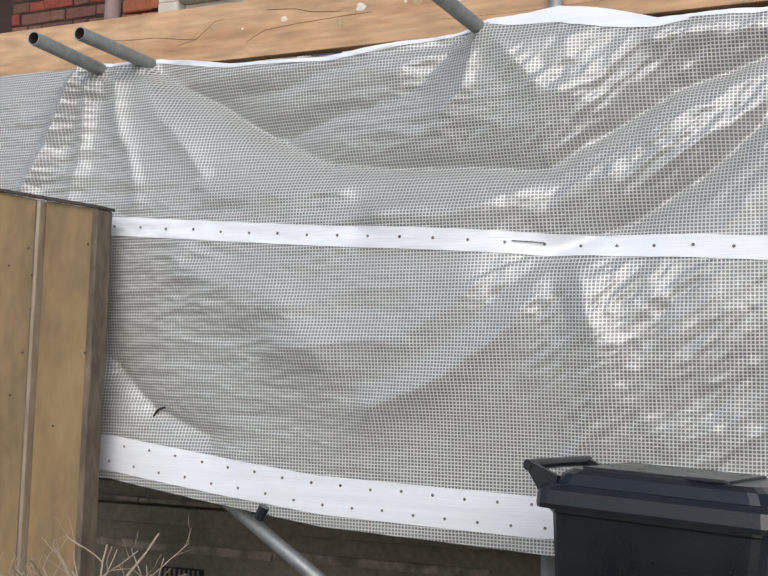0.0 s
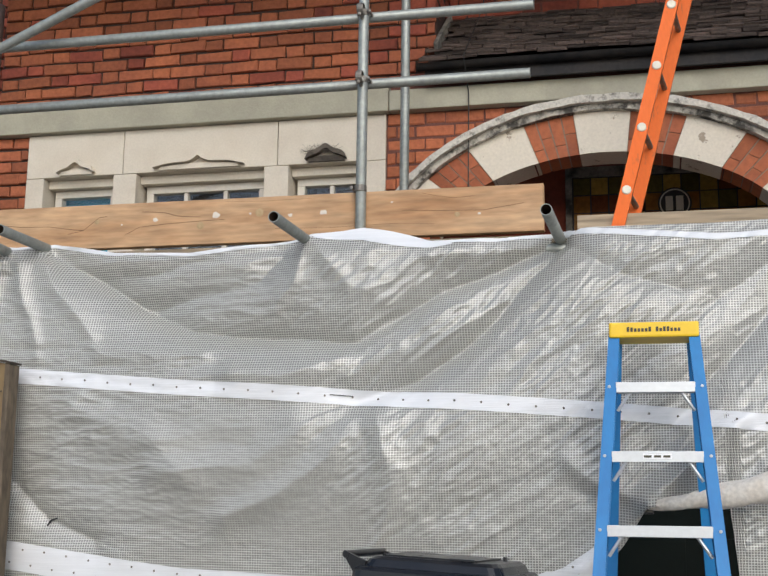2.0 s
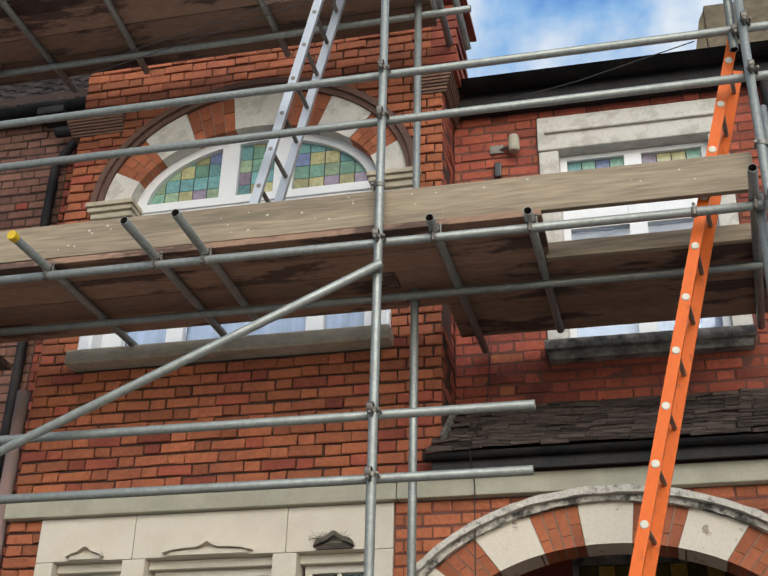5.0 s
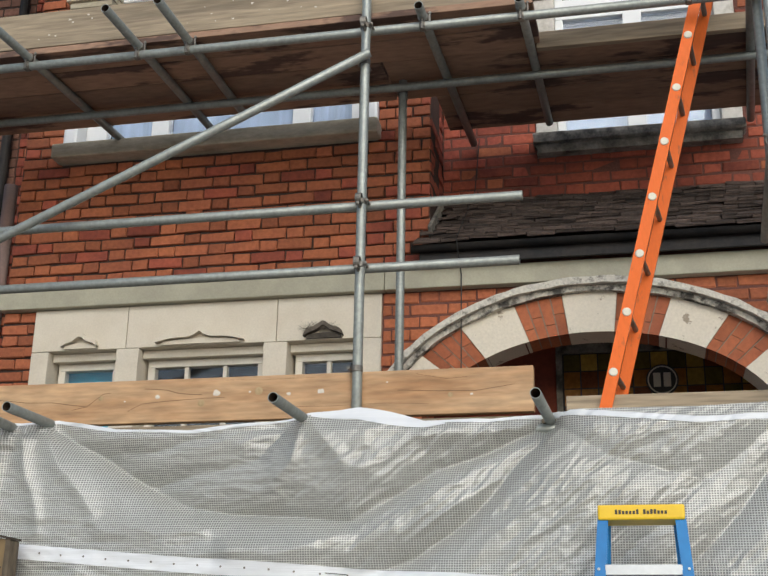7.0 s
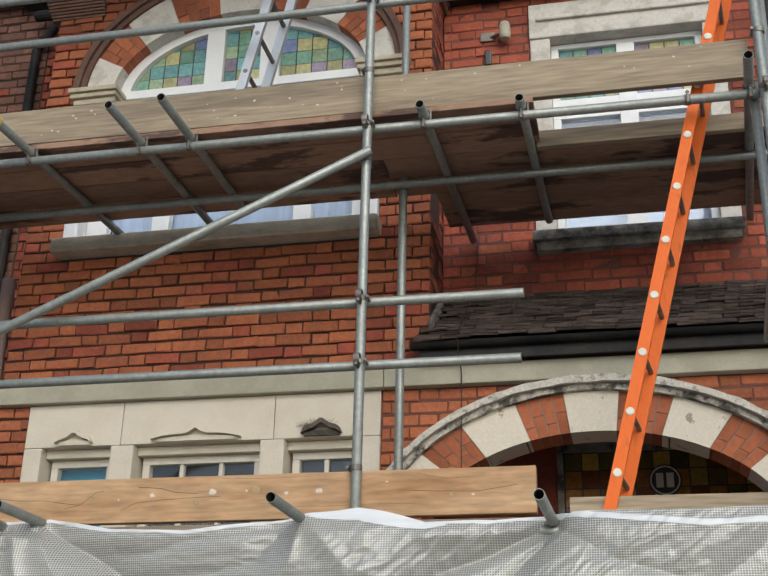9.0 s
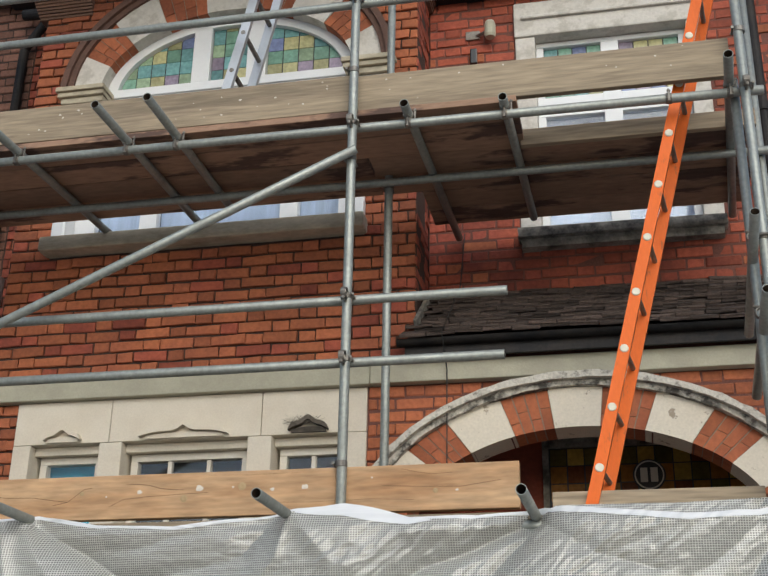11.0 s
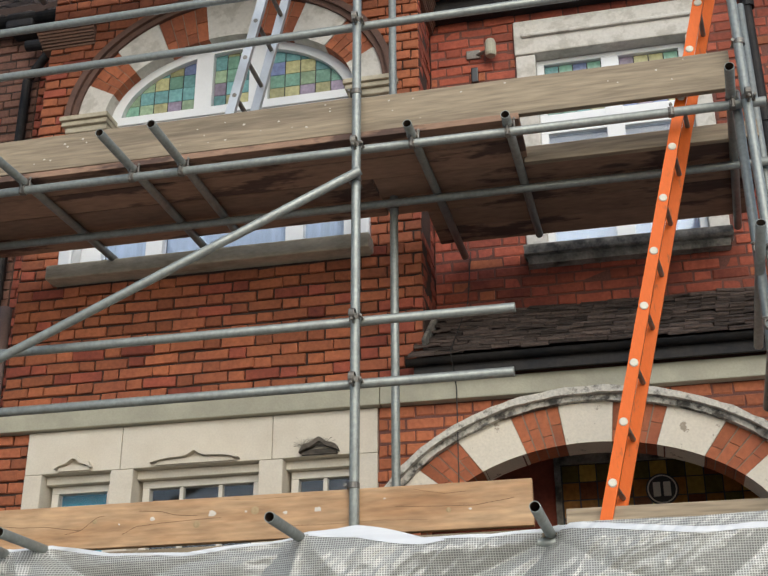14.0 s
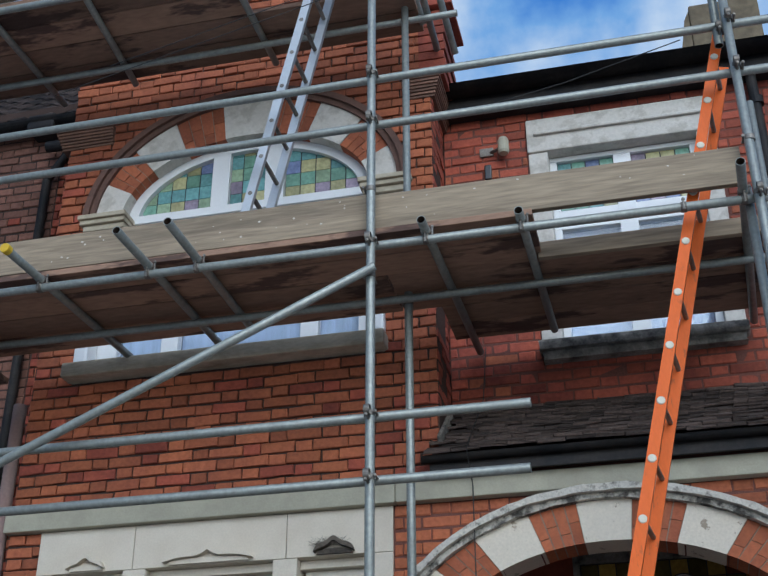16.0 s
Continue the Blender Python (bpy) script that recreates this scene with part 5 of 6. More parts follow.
def sheet_y(x, z):
    """How far the sheet stands off, folds and crinkles included."""
    x, z = np.asarray(x, float), np.asarray(z, float)
    wx = x + 0.03 * ripple(x, z, 3.1, 3.1, 5.0)
    wz = z + 0.03 * ripple(x, z, 3.1, 3.1, 9.0)
    out = 0.05 * np.sin(np.pi * np.clip((2.4 - z) / 1.6, 0, 1)) * (1 + 0.5 * np.sin(1.7 * x + 1))
    for pts, a, above, below in GROOVES:
        d, side, s = near_line(wx, wz, pts)
        d = np.sqrt(d * d + 0.006 ** 2)
        out = out - 1.7 * a * np.exp(-d / np.where(side > 0, above, below))
    for pts, a, w in RIDGES:
        d, side, s = near_line(wx, wz, pts)
        out = out + 1.5 * a * (1 - 0.45 * s) * (0.6 * np.exp(-(d / w) ** 2) + 0.4 * np.exp(-d / w))
    out = out + 0.016 * ripple(x, z, 2.1, 3.2, 3.0)
    # crinkles run level on the slack side and slantwise on the taut side
    taut = np.clip((x + 0.35) * 1.6, 0, 1)
    slant_u, slant_v = 0.77 * x + 0.64 * z, 0.77 * z - 0.64 * x
    calm = 0.4 + 0.6 * np.clip(ripple(x, z, 1.5, 2.1, 9.0) * 1.6 + 0.5, 0, 1)
    calm = calm * np.clip(0.45 + (z - 1.0) * 0.7 + np.clip(x, 0, 1) * 0.3, 0.45, 1)
    for size, along, cross, seed in ((0.019, 2.6, 10.0, 7.0), (0.015, 6.0, 23.0, 2.0), (0.0095, 15.0, 42.0, 1.0)):
        level = 0.5 - np.abs(ripple(x, z, along, cross, seed))
        slant = 0.5 - np.abs(ripple(slant_u, slant_v, along, cross, seed + 3.0))
        out = out + calm * size * (level * (1 - taut) + slant * taut)
    return -1.33 - out + np.clip(1 - (2.44 - z) / 0.1, 0, None) * 0.05


def stand_off(x, z):
    return float(sheet_y(np.array([x]), np.array([z]))[0])


def sheet_grid(x0, x1, zlo, zhi, nx, nz, off=0.0):
    """A strip of the sheet between two height curves."""
    xs = np.linspace(x0, x1, nx + 1)
    lo, hi = np.array([zlo(x) for x in xs]), np.array([zhi(x) for x in xs])
    gz = lo[:, None] + (hi - lo)[:, None] * np.linspace(0, 1, nz + 1)[None, :]
    gx = np.repeat(xs[:, None], nz + 1, 1)
    gy = sheet_y(gx, gz) - off
    verts = np.stack([gx, gy, gz], -1).reshape(-1, 3)
    uvs = np.stack([gx, gz - 0.12 * (gy + 1.33)], -1).reshape(-1, 2)
    p = (np.arange(nx)[:, None] * (nz + 1) + np.arange(nz)[None, :]).ravel()
    faces = np.stack([p, p + nz + 1, p + nz + 2, p + 1], -1)
    me = bpy.data.meshes.new("sheet")
    me.from_pydata(verts.tolist(), [], faces.tolist())
    layer = me.uv_layers.new(name="cloth")
    layer.data.foreach_set("uv", uvs[faces.ravel()].ravel())
    for poly in me.polygons:
        poly.use_smooth = True
    return me


tarp = thing("scaffold_sheeting", "white scrim-reinforced sheeting hung in folds from the scaffold", "tarpaulin")
top_at = lambda x: float(np.interp(x, TX, TZ))
bot_at = lambda x: float(np.interp(x, BXS, BZS))
mid_at = lambda x: float(np.interp(x, MX, MZ))
low_at = lambda x: float(np.interp(x, LX, LZ))
me = sheet_grid(-3.2, 2.18, bot_at, top_at, 760, 240)
me.materials.append(SHEET)
ob = new("sheet", me)
ob.parent = tarp


def add_band(x0, x1, centre, half, nx):
    me = sheet_grid(x0, x1, lambda x: centre(x) - half(x), lambda x: centre(x) + half(x), nx, 6, off=0.0035)
    me.materials.append(BAND)
    o = new("tape_band", me)
    o.parent = tarp
    tagged(o, "white reinforcing tape with punched eyelets and bright hem strips")


add_band(-3.2, 2.18, mid_at, lambda x: 0.034, 300)
add_band(-3.2, 1.2, low_at, lambda x: 0.062 if x < 1.0 else 0.055, 260)
add_band(1.07, 2.18, lambda x: float(np.interp(x, [1.07, 1.25, 1.7, 2.0, 2.2], [2.42, 2.398, 2.345, 2.365, 2.41])), lambda x: 0.014 + 0.006 * noise.noise(Vector((x * 4, 1, 0))), 110)
# thin white strip: the highlight along the top hem, modelled as a band
add_band(-1.62, 1.1, lambda x: top_at(x) - 0.008, lambda x: 0.008 + 0.006 * noise.noise(Vector((x * 3, 0, 0))) , 220)
eye_me = bpy.data.meshes.new("eyelet")
bm = bmesh.new()
lathe(bm, [(0.0042, 0.0005), (0.005, 0.002), (0.004, 0.003), (0.0022, 0.0015), (0.0, 0.001)], RY90, 10)
bm.to_mesh(eye_me)
bm.free()
eye_me.materials.append(COUPLER)
for curve, dz, step, x0, x1 in ((mid_at, 0.0, 0.112, -1.5, 2.15), (low_at, 0.035, 0.105, -1.42, 1.15), (low_at, -0.03, 0.105, -1.38, 1.1)):
    x = x0
    while x < x1:
        z = curve(x) + dz + random.uniform(-0.003, 0.003)
        o = new("eyelet", eye_me)
        o.parent = tarp
        o.location = (x, stand_off(x, z) - 0.0045, z)
        x += step
bm = bmesh.new()
box(bm, 1.36, 1.42, -1.43, -1.38, 1.225, 1.255, bevel=0.006)
part("clip", bm, BIN, tarp, "black spring clip gathering the sheet")
bm = bmesh.new()
rod(bm, (-0.72, -1.44, 0.83), (-0.7, -1.44, 0.87), 0.018, 8)
part("clip", bm, BIN, tarp, "black clip on the hem")
add_band(-0.02, 0.6, lambda x: top_at(x) - 0.02, lambda x: 0.004 + 0.03 * math.sin(math.pi * (x + 0.02) / 0.62), 40)

bm = bmesh.new()
wire_curve(bm, [(x, stand_off(x, 1.705 - 0.05 * (x - 0.13)) - 0.011, 1.705 - 0.05 * (x - 0.13)) for x in (0.09, 0.12, 0.15, 0.18)], 0.0018, 5)
part("slit", bm, BIN, tarp, "dark slit cut in the tape")
bm = bmesh.new()
wire_curve(bm, [(-1.22, stand_off(-1.2, 1.16) - 0.008, 1.14), (-1.2, stand_off(-1.2, 1.16) - 0.01, 1.165), (-1.17, stand_off(-1.2, 1.16) - 0.008, 1.175)], 0.004, 5)
part("tie", bm, BIN, tarp, "dark tie gathering the sheet")

# rolled cream edge of the sheet by the clip
bm = bmesh.new()
rings = []
for k in range(31):
    s = k / 30
    c = Vector((1.4 + 0.78 * s, -1.44 - 0.09 * math.sin(2.5 * s), 1.25 + 0.03 * s + 0.1 * s * s + 0.5 * (0.012 + 0.075 * s ** 0.8)))
    r = 0.012 + 0.075 * s ** 0.8
    rings.append([bm.verts.new(c + Vector((0.01 * math.cos(9 * s + a), -r * math.sin(a) * 0.8, r * math.cos(a) + 0.005 * math.sin(23 * s + 3 * a)))) for a in [math.pi * q / 9 for q in range(10)]])
for a, b in zip(rings, rings[1:]):
    for q in range(9):
        bm.faces.new((a[q], a[q + 1], b[q + 1], b[q]))
part("rolled_edge", bm, material("cream_dirty_sheet", (0.6, 0.57, 0.52), 0.4, grain=60, stain=9, vary=0.2, second=(0.46, 0.37, 0.27), bump=0.4), tarp, smooth=True)

# ---- panel on the near side ----
PANEL_BEAD = material("worn_pale_bead", (0.33, 0.26, 0.18), 0.8, grain=50, stain=9, vary=0.15, second=(0.15, 0.11, 0.07), bump=0.4, stretch=(1, 1, 0.25), stain_amount=0.8)
PANEL_TOP = material("dark_panel_capping", (0.06, 0.045, 0.032), 0.85, grain=60, stain=9, vary=0.3, bump=0.4)
pan = thing("hoarding_panel", "yellowed panel with worn battens beside the sheeting", "hoarding panel", at=(-1.35, -1.5, 0))
def panel_piece(name, x0, x1, y0, y1, z0, zl, zr, mat):
    bm = bmesh.new()
    prism(bm, [(x0, z0), (x1, z0), (x1, zr), (x0, zl)], y0, y1)
    bmesh.ops.recalc_face_normals(bm, faces=bm.faces)
    bmesh.ops.bevel(bm, geom=list(bm.edges), offset=0.003, segments=1, affect="EDGES")
    return part(name, bm, mat, pan)
panel_piece("board", -0.24, -0.012, -0.02, 0.005, 0, 1.885, 1.845, PLY)
panel_piece("board", -0.6, -0.28, -0.02, 0.005, 0, 1.96, 1.89, PLY)
panel_piece("batten", -0.278, -0.262, -0.035, 0.0, 0, 1.89, 1.88, PLY_EDGE)
panel_piece("batten", -0.26, -0.244, -0.045, 0.0, 0, 1.885, 1.88, PANEL_BEAD)
panel_piece("batten", -0.62, -0.595, -0.045, 0.0, 0, 1.96, 1.95, PANEL_BEAD)
panel_piece("batten", -0.012, 0.015, -0.035, 0.04, 0, 1.85, 1.84, PLY_EDGE)
bm = bmesh.new()
prism(bm, [(-0.62, 1.962), (0.02, 1.842), (0.02, 1.852), (-0.62, 1.972)], -0.04, 0.045)
bmesh.ops.recalc_face_normals(bm, faces=bm.faces)
part("capping", bm, PANEL_TOP, pan)
for x, z in ((-0.262, 1.62), (-0.4, 1.66), (-0.31, 1.35), (-0.36, 1.2), (-0.15, 1.1), (-0.26, 1.5), (-0.02, 1.72), (-0.31, 1.72), (-0.42, 1.1), (-0.01, 1.35)):
    bm = bmesh.new()
    lathe(bm, [(0.0045, 0.0), (0.004, 0.002), (0.0, 0.003)], pose(x, -0.021 if x < -0.28 or -0.24 < x < -0.03 else -0.046 if x < -0.2 else -0.036, z, 90), 8)
    part("nail", bm, PANEL_TOP, pan)
pan.rotation_euler = (0, 0, radians(-4))

# ---- step ladder ----
stp = thing("step_ladder", "blue fibreglass step ladder with aluminium treads and yellow cap", "step ladder", at=(1.44, -1.72, 0))
H = 1.868
def rail_pts(side, back):
    if back:
        return Vector((side * 0.136, 0.08, H)), Vector((side * 0.235, 0.62, 0.0))
    return Vector((side * 0.14, -0.01, H)), Vector((side * 0.265, -0.78, 0.0))
def rail(side, back):
    a, b = rail_pts(side, back)
    bm = bmesh.new()
    h = (a - b).length
    d = (a - b).normalized()
    ex = Vector((1, 0, 0)) - d * d.x
    ex.normalize()
    ey, inward, o = d.cross(ex), ex * -side, b + ex * (0.018 * side)
    mm = Matrix(((ey.x, inward.x, d.x, o.x), (ey.y, inward.y, d.y, o.y), (ey.z, inward.z, d.z, o.z), (0, 0, 0, 1)))
    channel(bm, 0.037, 0.034, 0.007, h)
    bmesh.ops.transform(bm, matrix=mm, verts=bm.verts)
    bmesh.ops.recalc_face_normals(bm, faces=bm.faces)
    p = part("rear_rail" if back else "front_rail", bm, BLUE, stp)
    if not back:
        part("foot", boxes((b.x - 0.03, b.x + 0.03, b.y - 0.05, b.y + 0.05, 0.0, 0.04), bevel=0.008), BIN, p)
    return p
for side in (-1, 1):
    rail(side, False)
    rail(side, True)
cap = part("top_cap", boxes((-0.163, 0.163, -0.06, 0.12, 1.868, 1.926), bevel=0.008), YELLOW, stp, "yellow plastic top cap")
x = -0.098
for tall in (1, 0.9, 0.7, 0.7, 0.7, 0.7, 1, 0, 1, 0.7, 1, 1, 0.7, 0.7, 0.7):
    if tall:
        part("print", boxes((x, x + 0.0095, -0.0622, -0.0598, 1.889, 1.889 + 0.018 * tall), bevel=0.001), INK, cap)
    x += 0.0132
for k, z in enumerate((1.69, 1.435, 1.18, 0.935, 0.68, 0.42, 0.17)):
    a, b = rail_pts(1, False)
    s = (H - z) / H
    half, y = a.x + (b.x - a.x) * s, a.y + (b.y - a.y) * s
    t = part("tread", boxes((-half + 0.012, half - 0.012, y - 0.045, y + 0.04, z - 0.004, z + 0.004), (-half + 0.012, half - 0.012, y - 0.047, y - 0.041, z - 0.034, z + 0.004), (-half + 0.012, half - 0.012, y + 0.036, y + 0.04, z - 0.03, z), bevel=0.0015), ALU, stp)
    for sd in (-1, 1):
        bm = bmesh.new()
        rod(bm, (sd * (half - 0.016), y - 0.035, z - 0.1), (sd * (half - 0.07), y - 0.03, z - 0.02), 0.006, 8)
        part("brace", bm, ALU, t)
        bm = bmesh.new()
        for dz in (0.0, -0.07):
            m, h = frame_of((sd * (half + 0.012), y - 0.047, z - 0.012 + dz), (sd * (half + 0.012), y - 0.052, z - 0.012 + dz))
            lathe(bm, [(0.006, 0), (0.005, h), (0, h)], m, 8)
        part("rivet", bm, ALU, t)
    if k == 1:
        part("sticker", boxes((-0.05, 0.05, y - 0.0485, y - 0.0472, z - 0.024, z - 0.004)), UPVC, t)
        for x0, x1 in ((-0.046, -0.02), (-0.012, 0.012), (0.02, 0.044)):
            bar = boxes((x0, x1, y - 0.0492, y - 0.0486, z - 0.018, z - 0.01))
            part("print", bar, INK, stp)
for z in (0.95, 0.5):
    a, b = rail_pts(1, True)
    s = (H - z) / H
    bm = bmesh.new()
    hx, y = a.x + (b.x - a.x) * s, a.y + (b.y - a.y) * s
    rod(bm, (-hx, y, z), (hx, y, z), 0.011, 10)
    part("rear_bar", bm, ALU, stp)

# ledge and air brick of the plinth
ledge = thing("plinth_ledge", "chipped cement ledge along the plinth", "ledge", kind="structure")
for x0, x1, dz in ((-3.3, -2.16, 0.0), (-2.155, -1.42, -0.004), (-1.415, -0.4, 0.003)):
    part("ledge_piece", boxes((x0, x1, -0.1, 0.0, 0.5 + dz, 0.54 + dz), bevel=0.008), LEDGE, ledge)
    part("top_edge", boxes((x0, x1, -0.085, 0.0, 0.715 + dz, 0.737 + dz), bevel=0.006), LEDGE, ledge)
air = thing("air_brick", "dark cast air brick in the plinth", "air brick", kind="structure")
part("grille", boxes((-2.02, -1.78, -0.09, -0.06, 0.36, 0.43), bevel=0.004), BLACK, air)
for k in range(9):
    part("bar", boxes((-2.012 + 0.0255 * k, -2.0 + 0.0255 * k, -0.097, -0.0905, 0.368, 0.422), bevel=0.002), RENDER_WALL, air)

# ---- wheelie bin ----
bn = thing("wheelie_bin", "black plastic wheelie bin with closed lid", "bin", at=(0.618, -1.72, 0))
bm = bmesh.new()
loops = []
for z, hw, hd in ((0.06, 0.2, 0.24), (0.45, 0.235, 0.29), (0.94, 0.268, 0.338), (0.945, 0.272, 0.342), (0.965, 0.272, 0.342)):
    r = 0.05
    ring = []
    for sx, sy, a0 in ((1, -1, -90), (1, 1, 0), (-1, 1, 90), (-1, -1, 180)):
        for k in range(4):
            a = radians(a0 + 30 * k)
            ring.append(bm.verts.new((sx * (hw - r) + r * math.cos(a), sy * (hd - r) + r * math.sin(a), z)))
    loops.append(ring)
for a, b in zip(loops, loops[1:]):
    for k in range(16):
        bm.faces.new((a[k], a[(k + 1) % 16], b[(k + 1) % 16], b[k]))
bm.faces.new(list(reversed(loops[0])))
bm.faces.new(loops[-1])
body = part("body", bm, BIN, bn)
for x in (-0.12, 0.0, 0.12):
    part("rib", boxes((x - 0.006, x + 0.006, -0.353, -0.33, 0.72, 0.92), bevel=0.004), BIN, body)
bm = bmesh.new()
loops = []
for z, g in ((0.955, -0.022), (0.967, -0.024), (1.0, -0.02), (1.012, -0.004), (1.014, 0.02), (1.04, 0.035), (1.052, 0.055)):
    hw, hd, r = 0.285 - g, 0.355 - g, 0.055
    ring = []
    for sx, sy, a0 in ((1, -1, -90), (1, 1, 0), (-1, 1, 90), (-1, -1, 180)):
        for k in range(4):
            a = radians(a0 + 30 * k)
            ring.append(bm.verts.new((sx * (hw - r) + r * math.cos(a), sy * (hd - r) + r * math.sin(a), z)))
    loops.append(ring)
for a, b in zip(loops, loops[1:]):
    for k in range(16):
        bm.faces.new((a[k], a[(k + 1) % 16], b[(k + 1) % 16], b[k]))
bm.faces.new(loops[-1])
lid = part("lid", bm, BIN, bn)
part("lid_handle", boxes((-0.235, -0.222, -0.2, -0.188, 1.03, 1.052), (-0.235, -0.222, -0.092, -0.08, 1.03, 1.052), (-0.235, -0.222, -0.2, -0.08, 1.0525, 1.062), bevel=0.003), BIN, lid)
part("hinge_peg", boxes((0.1, 0.13, -0.25, -0.235, 1.045, 1.068), bevel=0.004), BIN, lid)
part("lid_panel", boxes((-0.2, 0.2, -0.2, 0.26, 1.0525, 1.058), bevel=0.006), BIN, lid)
bm = bmesh.new()
rod(bm, (-0.24, 0.43, 1.05), (0.24, 0.43, 1.05), 0.014, 12)
for x in (-0.22, 0.22):
    prof = [(0.33, 1.03), (0.33, 0.935), (0.36, 0.955), (0.43, 1.035), (0.43, 1.06)]
    sides = [[bm.verts.new((x + e, y, z)) for y, z in prof] for e in (-0.012, 0.012)]
    bm.faces.new(sides[0])
    bm.faces.new(list(reversed(sides[1])))
    for k in range(5):
        bm.faces.new((sides[0][k], sides[1][k], sides[1][(k + 1) % 5], sides[0][(k + 1) % 5]))
    bmesh.ops.recalc_face_normals(bm, faces=bm.faces)
part("handle", bm, BIN, bn)
for x in (-0.27, 0.27):
    bm = bmesh.new()
    m, h = frame_of((x - 0.03, 0.27, 0.1), (x + 0.03, 0.27, 0.1))
    lathe(bm, [(0.0, 0), (0.06, 0), (0.09, 0.006), (0.1, 0.012), (0.1, h - 0.012), (0.09, h - 0.006), (0.0, h)], m, 20)
    part("wheel", bm, BIN, bn)
bn.rotation_euler = (radians(2.6), 0, radians(90 - 8))
bn.scale = (0.84, 0.79, 1.0)

COPING = material("tan_weathered_brick", (0.36, 0.2, 0.1), 0.9, grain=55, stain=16, vary=0.3, second=(0.16, 0.09, 0.05), per_object=0.3, bump=0.9, stain_amount=0.8)

# ---- low garden wall with a brick-on-edge top ----
gw = thing("garden_wall", "low curved garden wall with brick-on-edge coping", "garden wall", kind="structure")
gpts = []
for k in range(34):
    s = k / 33
    gx = -1.4 + 2.42 * s
    gpts.append((gx, -2.9 + 0.22 * math.sin(2.2 * s), float(np.interp(gx, [-1.4, -0.27, 0, 0.23, 0.52, 0.68, 0.8, 1.02], [0.7, 0.792, 0.824, 0.852, 0.862, 0.864, 0.89, 0.898]))))
bm = bmesh.new()
for (x, y, z), (x2, y2, z2) in zip(gpts, gpts[1:]):
    box(bm, x, x2, y - 0.08 + (y2 - y) / 2, y + 0.08, 0, min(z, z2) - 0.016)
part("core", bm, MORTAR_PALE, gw)
for (x, y, z), (x2, y2, z2) in zip(gpts, gpts[1:]):
    bm = boxes((-0.033, 0.033, -0.1, 0.1, -0.045, 0.045), bevel=0.009)
    for v in bm.verts:
        v.co += Vector((random.uniform(-1, 1), random.uniform(-1, 1), random.uniform(-1, 1))) * 0.004
    o = part("brick", bm, COPING, gw)
    o.matrix_basis = pose((x + x2) / 2, (y + y2) / 2, (z + z2) / 2 - 0.045 + random.uniform(-0.003, 0.003), random.uniform(-1, 1), -math.degrees(math.atan2(z2 - z, x2 - x)), math.degrees(math.atan2(y2 - y, x2 - x)) + random.uniform(-2, 2))

# ---- dry shrub ----
shrub = thing("dry_shrub", "leafless pale twiggy shrub by the panel", "shrub", at=(-0.76, -2.25, 0.0))
bm = bmesh.new()
def twig(p, d, length, r, depth):
    n = 4
    for k in range(n):
        q = p + d * (length / n)
        rod(bm, p, q, r, 5)
        d = (d + Vector((random.uniform(-1, 1), random.uniform(-0.7, 0.7), random.uniform(-0.5, 0.6))) * 0.3).normalized()
        p, r = q, r * 0.88
        if depth and random.random() < 0.5:
            e = (d + Vector((random.uniform(-1, 1), random.uniform(-1, 1), random.uniform(-0.4, 0.8)))).normalized()
            twig(p, e, length * 0.6, r * 0.7, depth - 1)
for k in range(9):
    a = 2 * math.pi * k / 9
    twig(Vector((0.02 * math.cos(a), 0.02 * math.sin(a), 0.0)), Vector((0.12 * math.cos(a), 0.12 * math.sin(a), 1)).normalized(), 0.68, 0.009, 0)
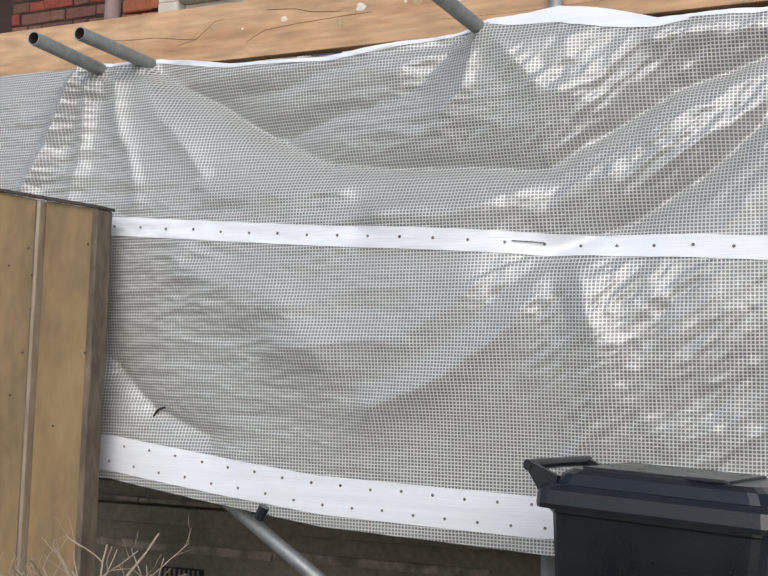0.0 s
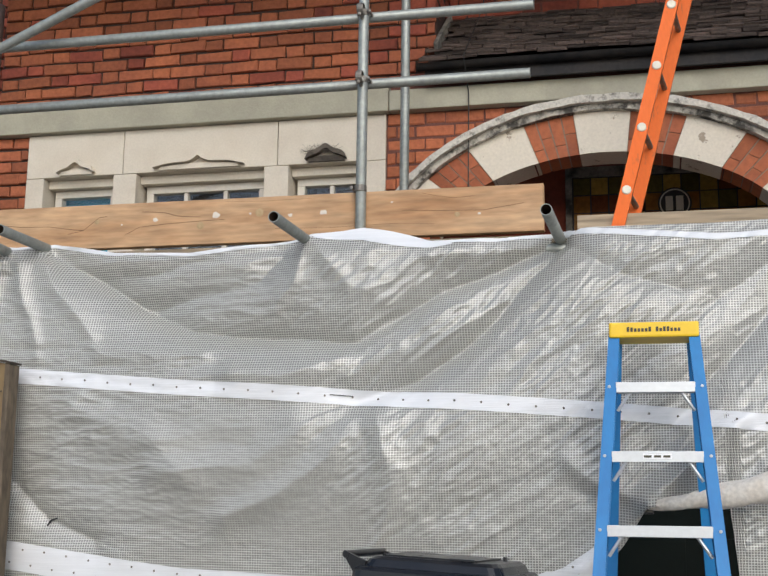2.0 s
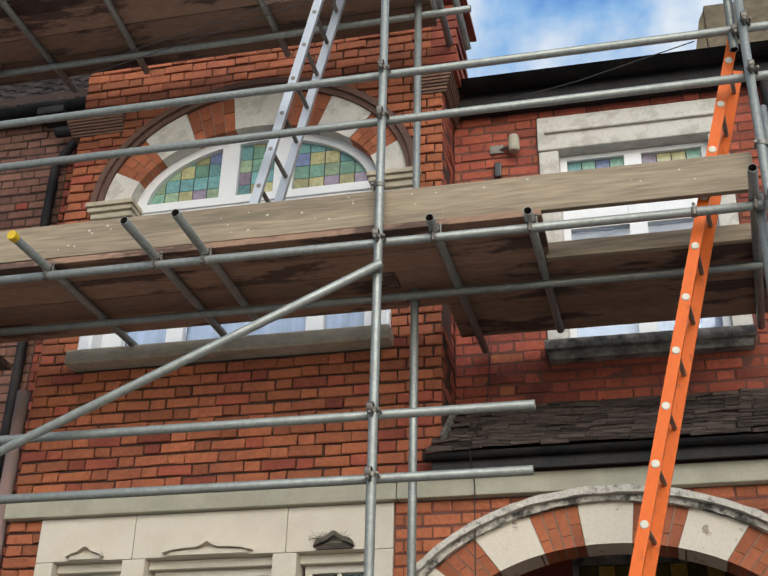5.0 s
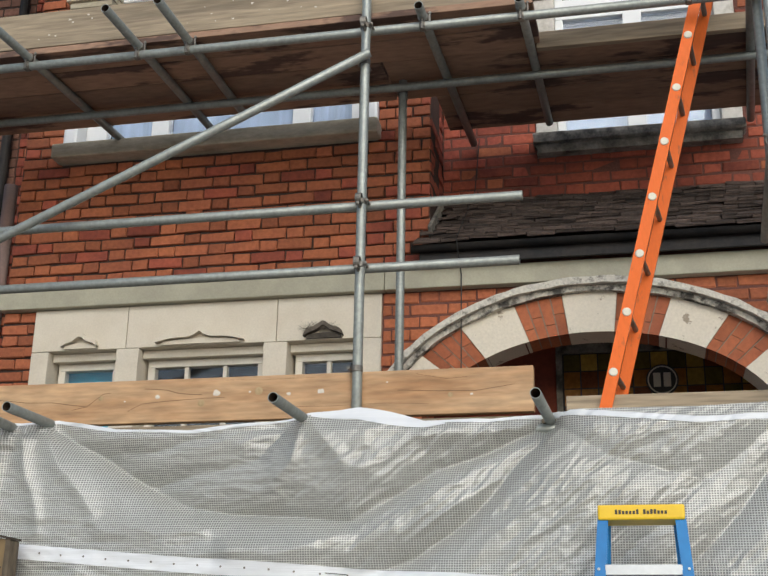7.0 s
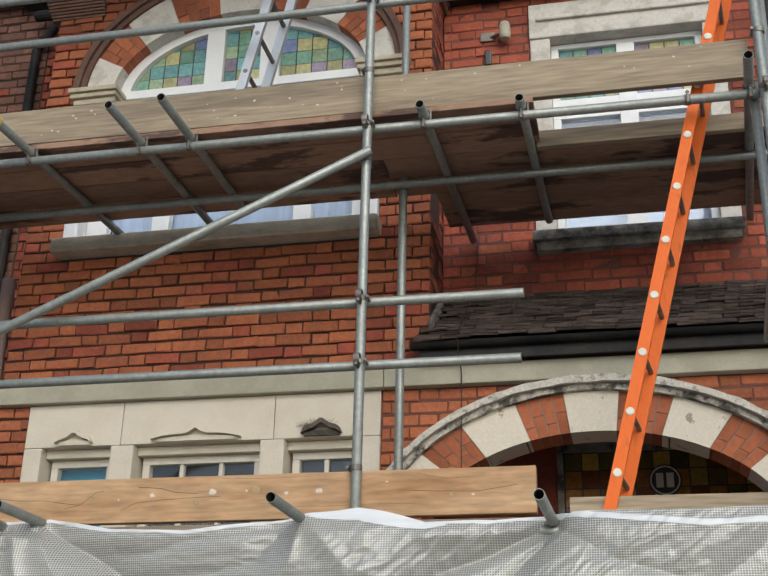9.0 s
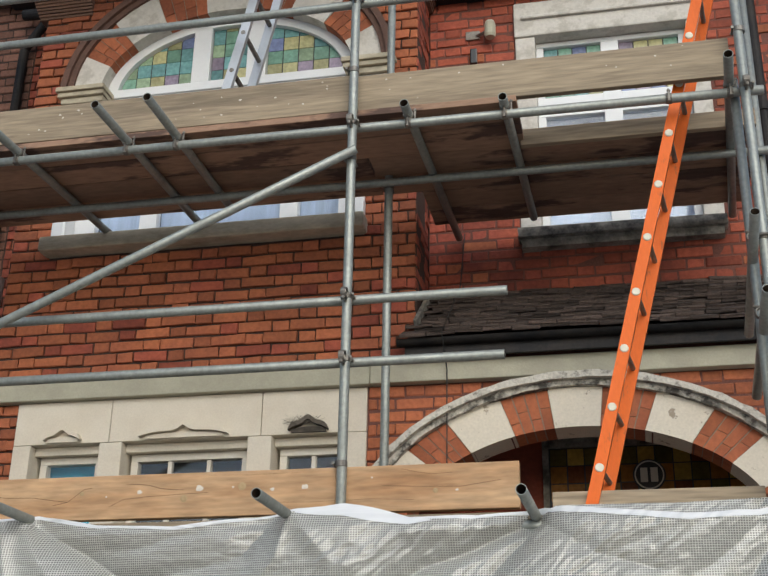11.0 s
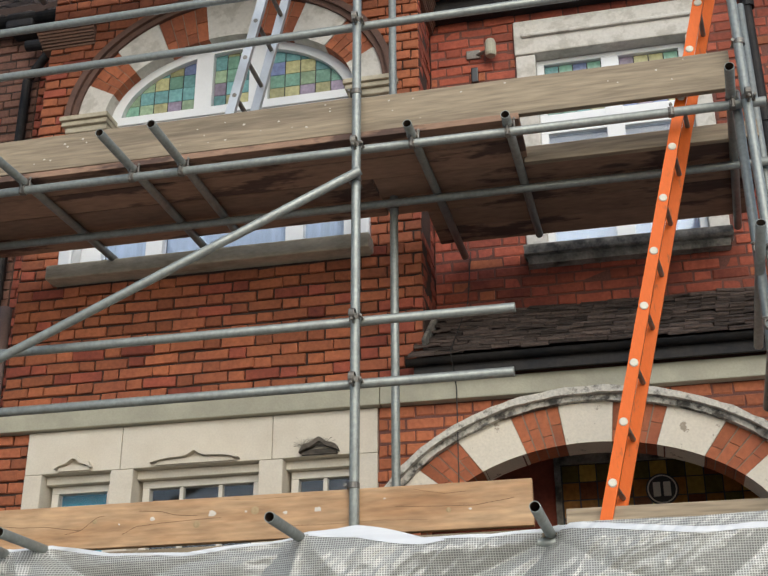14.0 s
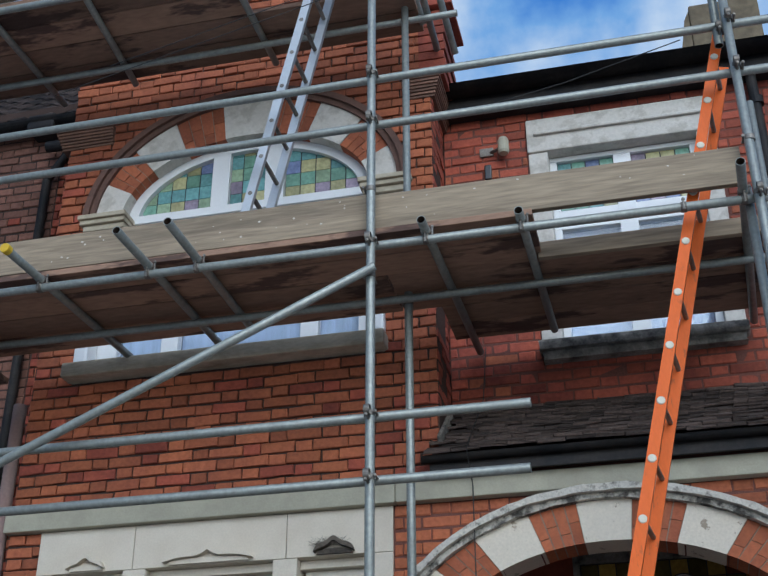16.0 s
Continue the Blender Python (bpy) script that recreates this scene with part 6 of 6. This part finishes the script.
for k in range(17):
    a = random.uniform(0, 2 * math.pi)
    twig(Vector((0.06 * math.cos(a), 0.06 * math.sin(a), 0.66)), Vector((math.cos(a), math.sin(a) * 0.6, random.uniform(0.0, 0.75))).normalized(), random.uniform(0.11, 0.24), 0.0042, 2)
part("branching", bm, TWIG, shrub)

# loose cables
bm = bmesh.new()
wire_curve(bm, [(1.02 + 0.1 * math.cos(t) * (1 + 0.1 * t), -1.0, 0.72 + 0.2 * math.sin(t)) for t in [k * 0.35 for k in range(40)]], 0.006)
tagged(part("cable", bm, WIRE), "loop of black cable hanging under the sheeting", "cable")
bm = bmesh.new()
wire_curve(bm, [(-1.465, -1.3, 5.93), (-0.183, -1.3, 6.242), (0.676, -1.3, 6.558), (2.4, -1.3, 7.25)], 0.0028)
wire_curve(bm, [(-1.8, -1.32, 5.75), (-0.18, -1.32, 6.142), (1.06, -1.32, 6.467), (2.6, -1.32, 6.88)], 0.0028)
tagged(part("cable", bm, WIRE), "thin overhead wire crossing the scaffold", "cable")
bm = bmesh.new()
wire_curve(bm, [(0.47, -0.03, 2.9), (0.48, -0.075, 3.5), (0.47, -0.2, 3.68), (0.5, 0.35, 4.2), (0.52, 0.43, 4.6)], 0.0035)
tagged(part("cable", bm, WIRE), "thin black cable running down the porch front", "cable")

# ---- bricks of the walls ----
lay_bricks(wall_bay, lambda u, z: (u, 0.0, z), 3.60, 9.2, bay_free, BRICK, dark=BRICK_DARK)
lay_bricks(wall_bay, lambda u, z: (u, 0.0, z), 0.80, 3.44, lambda z: minus(BX0, -2.23, []), BRICK)
lay_bricks(wall_return, lambda u, z: (BX1, u, z), 3.60, 7.1, lambda z: [(0.012, RY)], BRICK_DARK, face="right", shift=0.1)
lay_bricks(wall_recess, lambda u, z: (u, RY, z), 4.10, 6.44, rec_free, BRICK_DARK, dark=BRICK)
lay_bricks(wall_porch, lambda u, z: (u, 0.0, z), 2.46, 3.44, porch_free, BRICK)
lay_bricks(nb, lambda u, z: (u, 0.62, z), 2.5, 7.1, lambda z: [(-3.75, -2.9)], BRICK_OLD, dark=BRICK_DARK)
lay_bricks(nb, lambda u, z: (u, 0.612, z), 2.5, 7.1, lambda z: [(-2.89, -2.47)], BRICK_DARK, dark=BRICK)
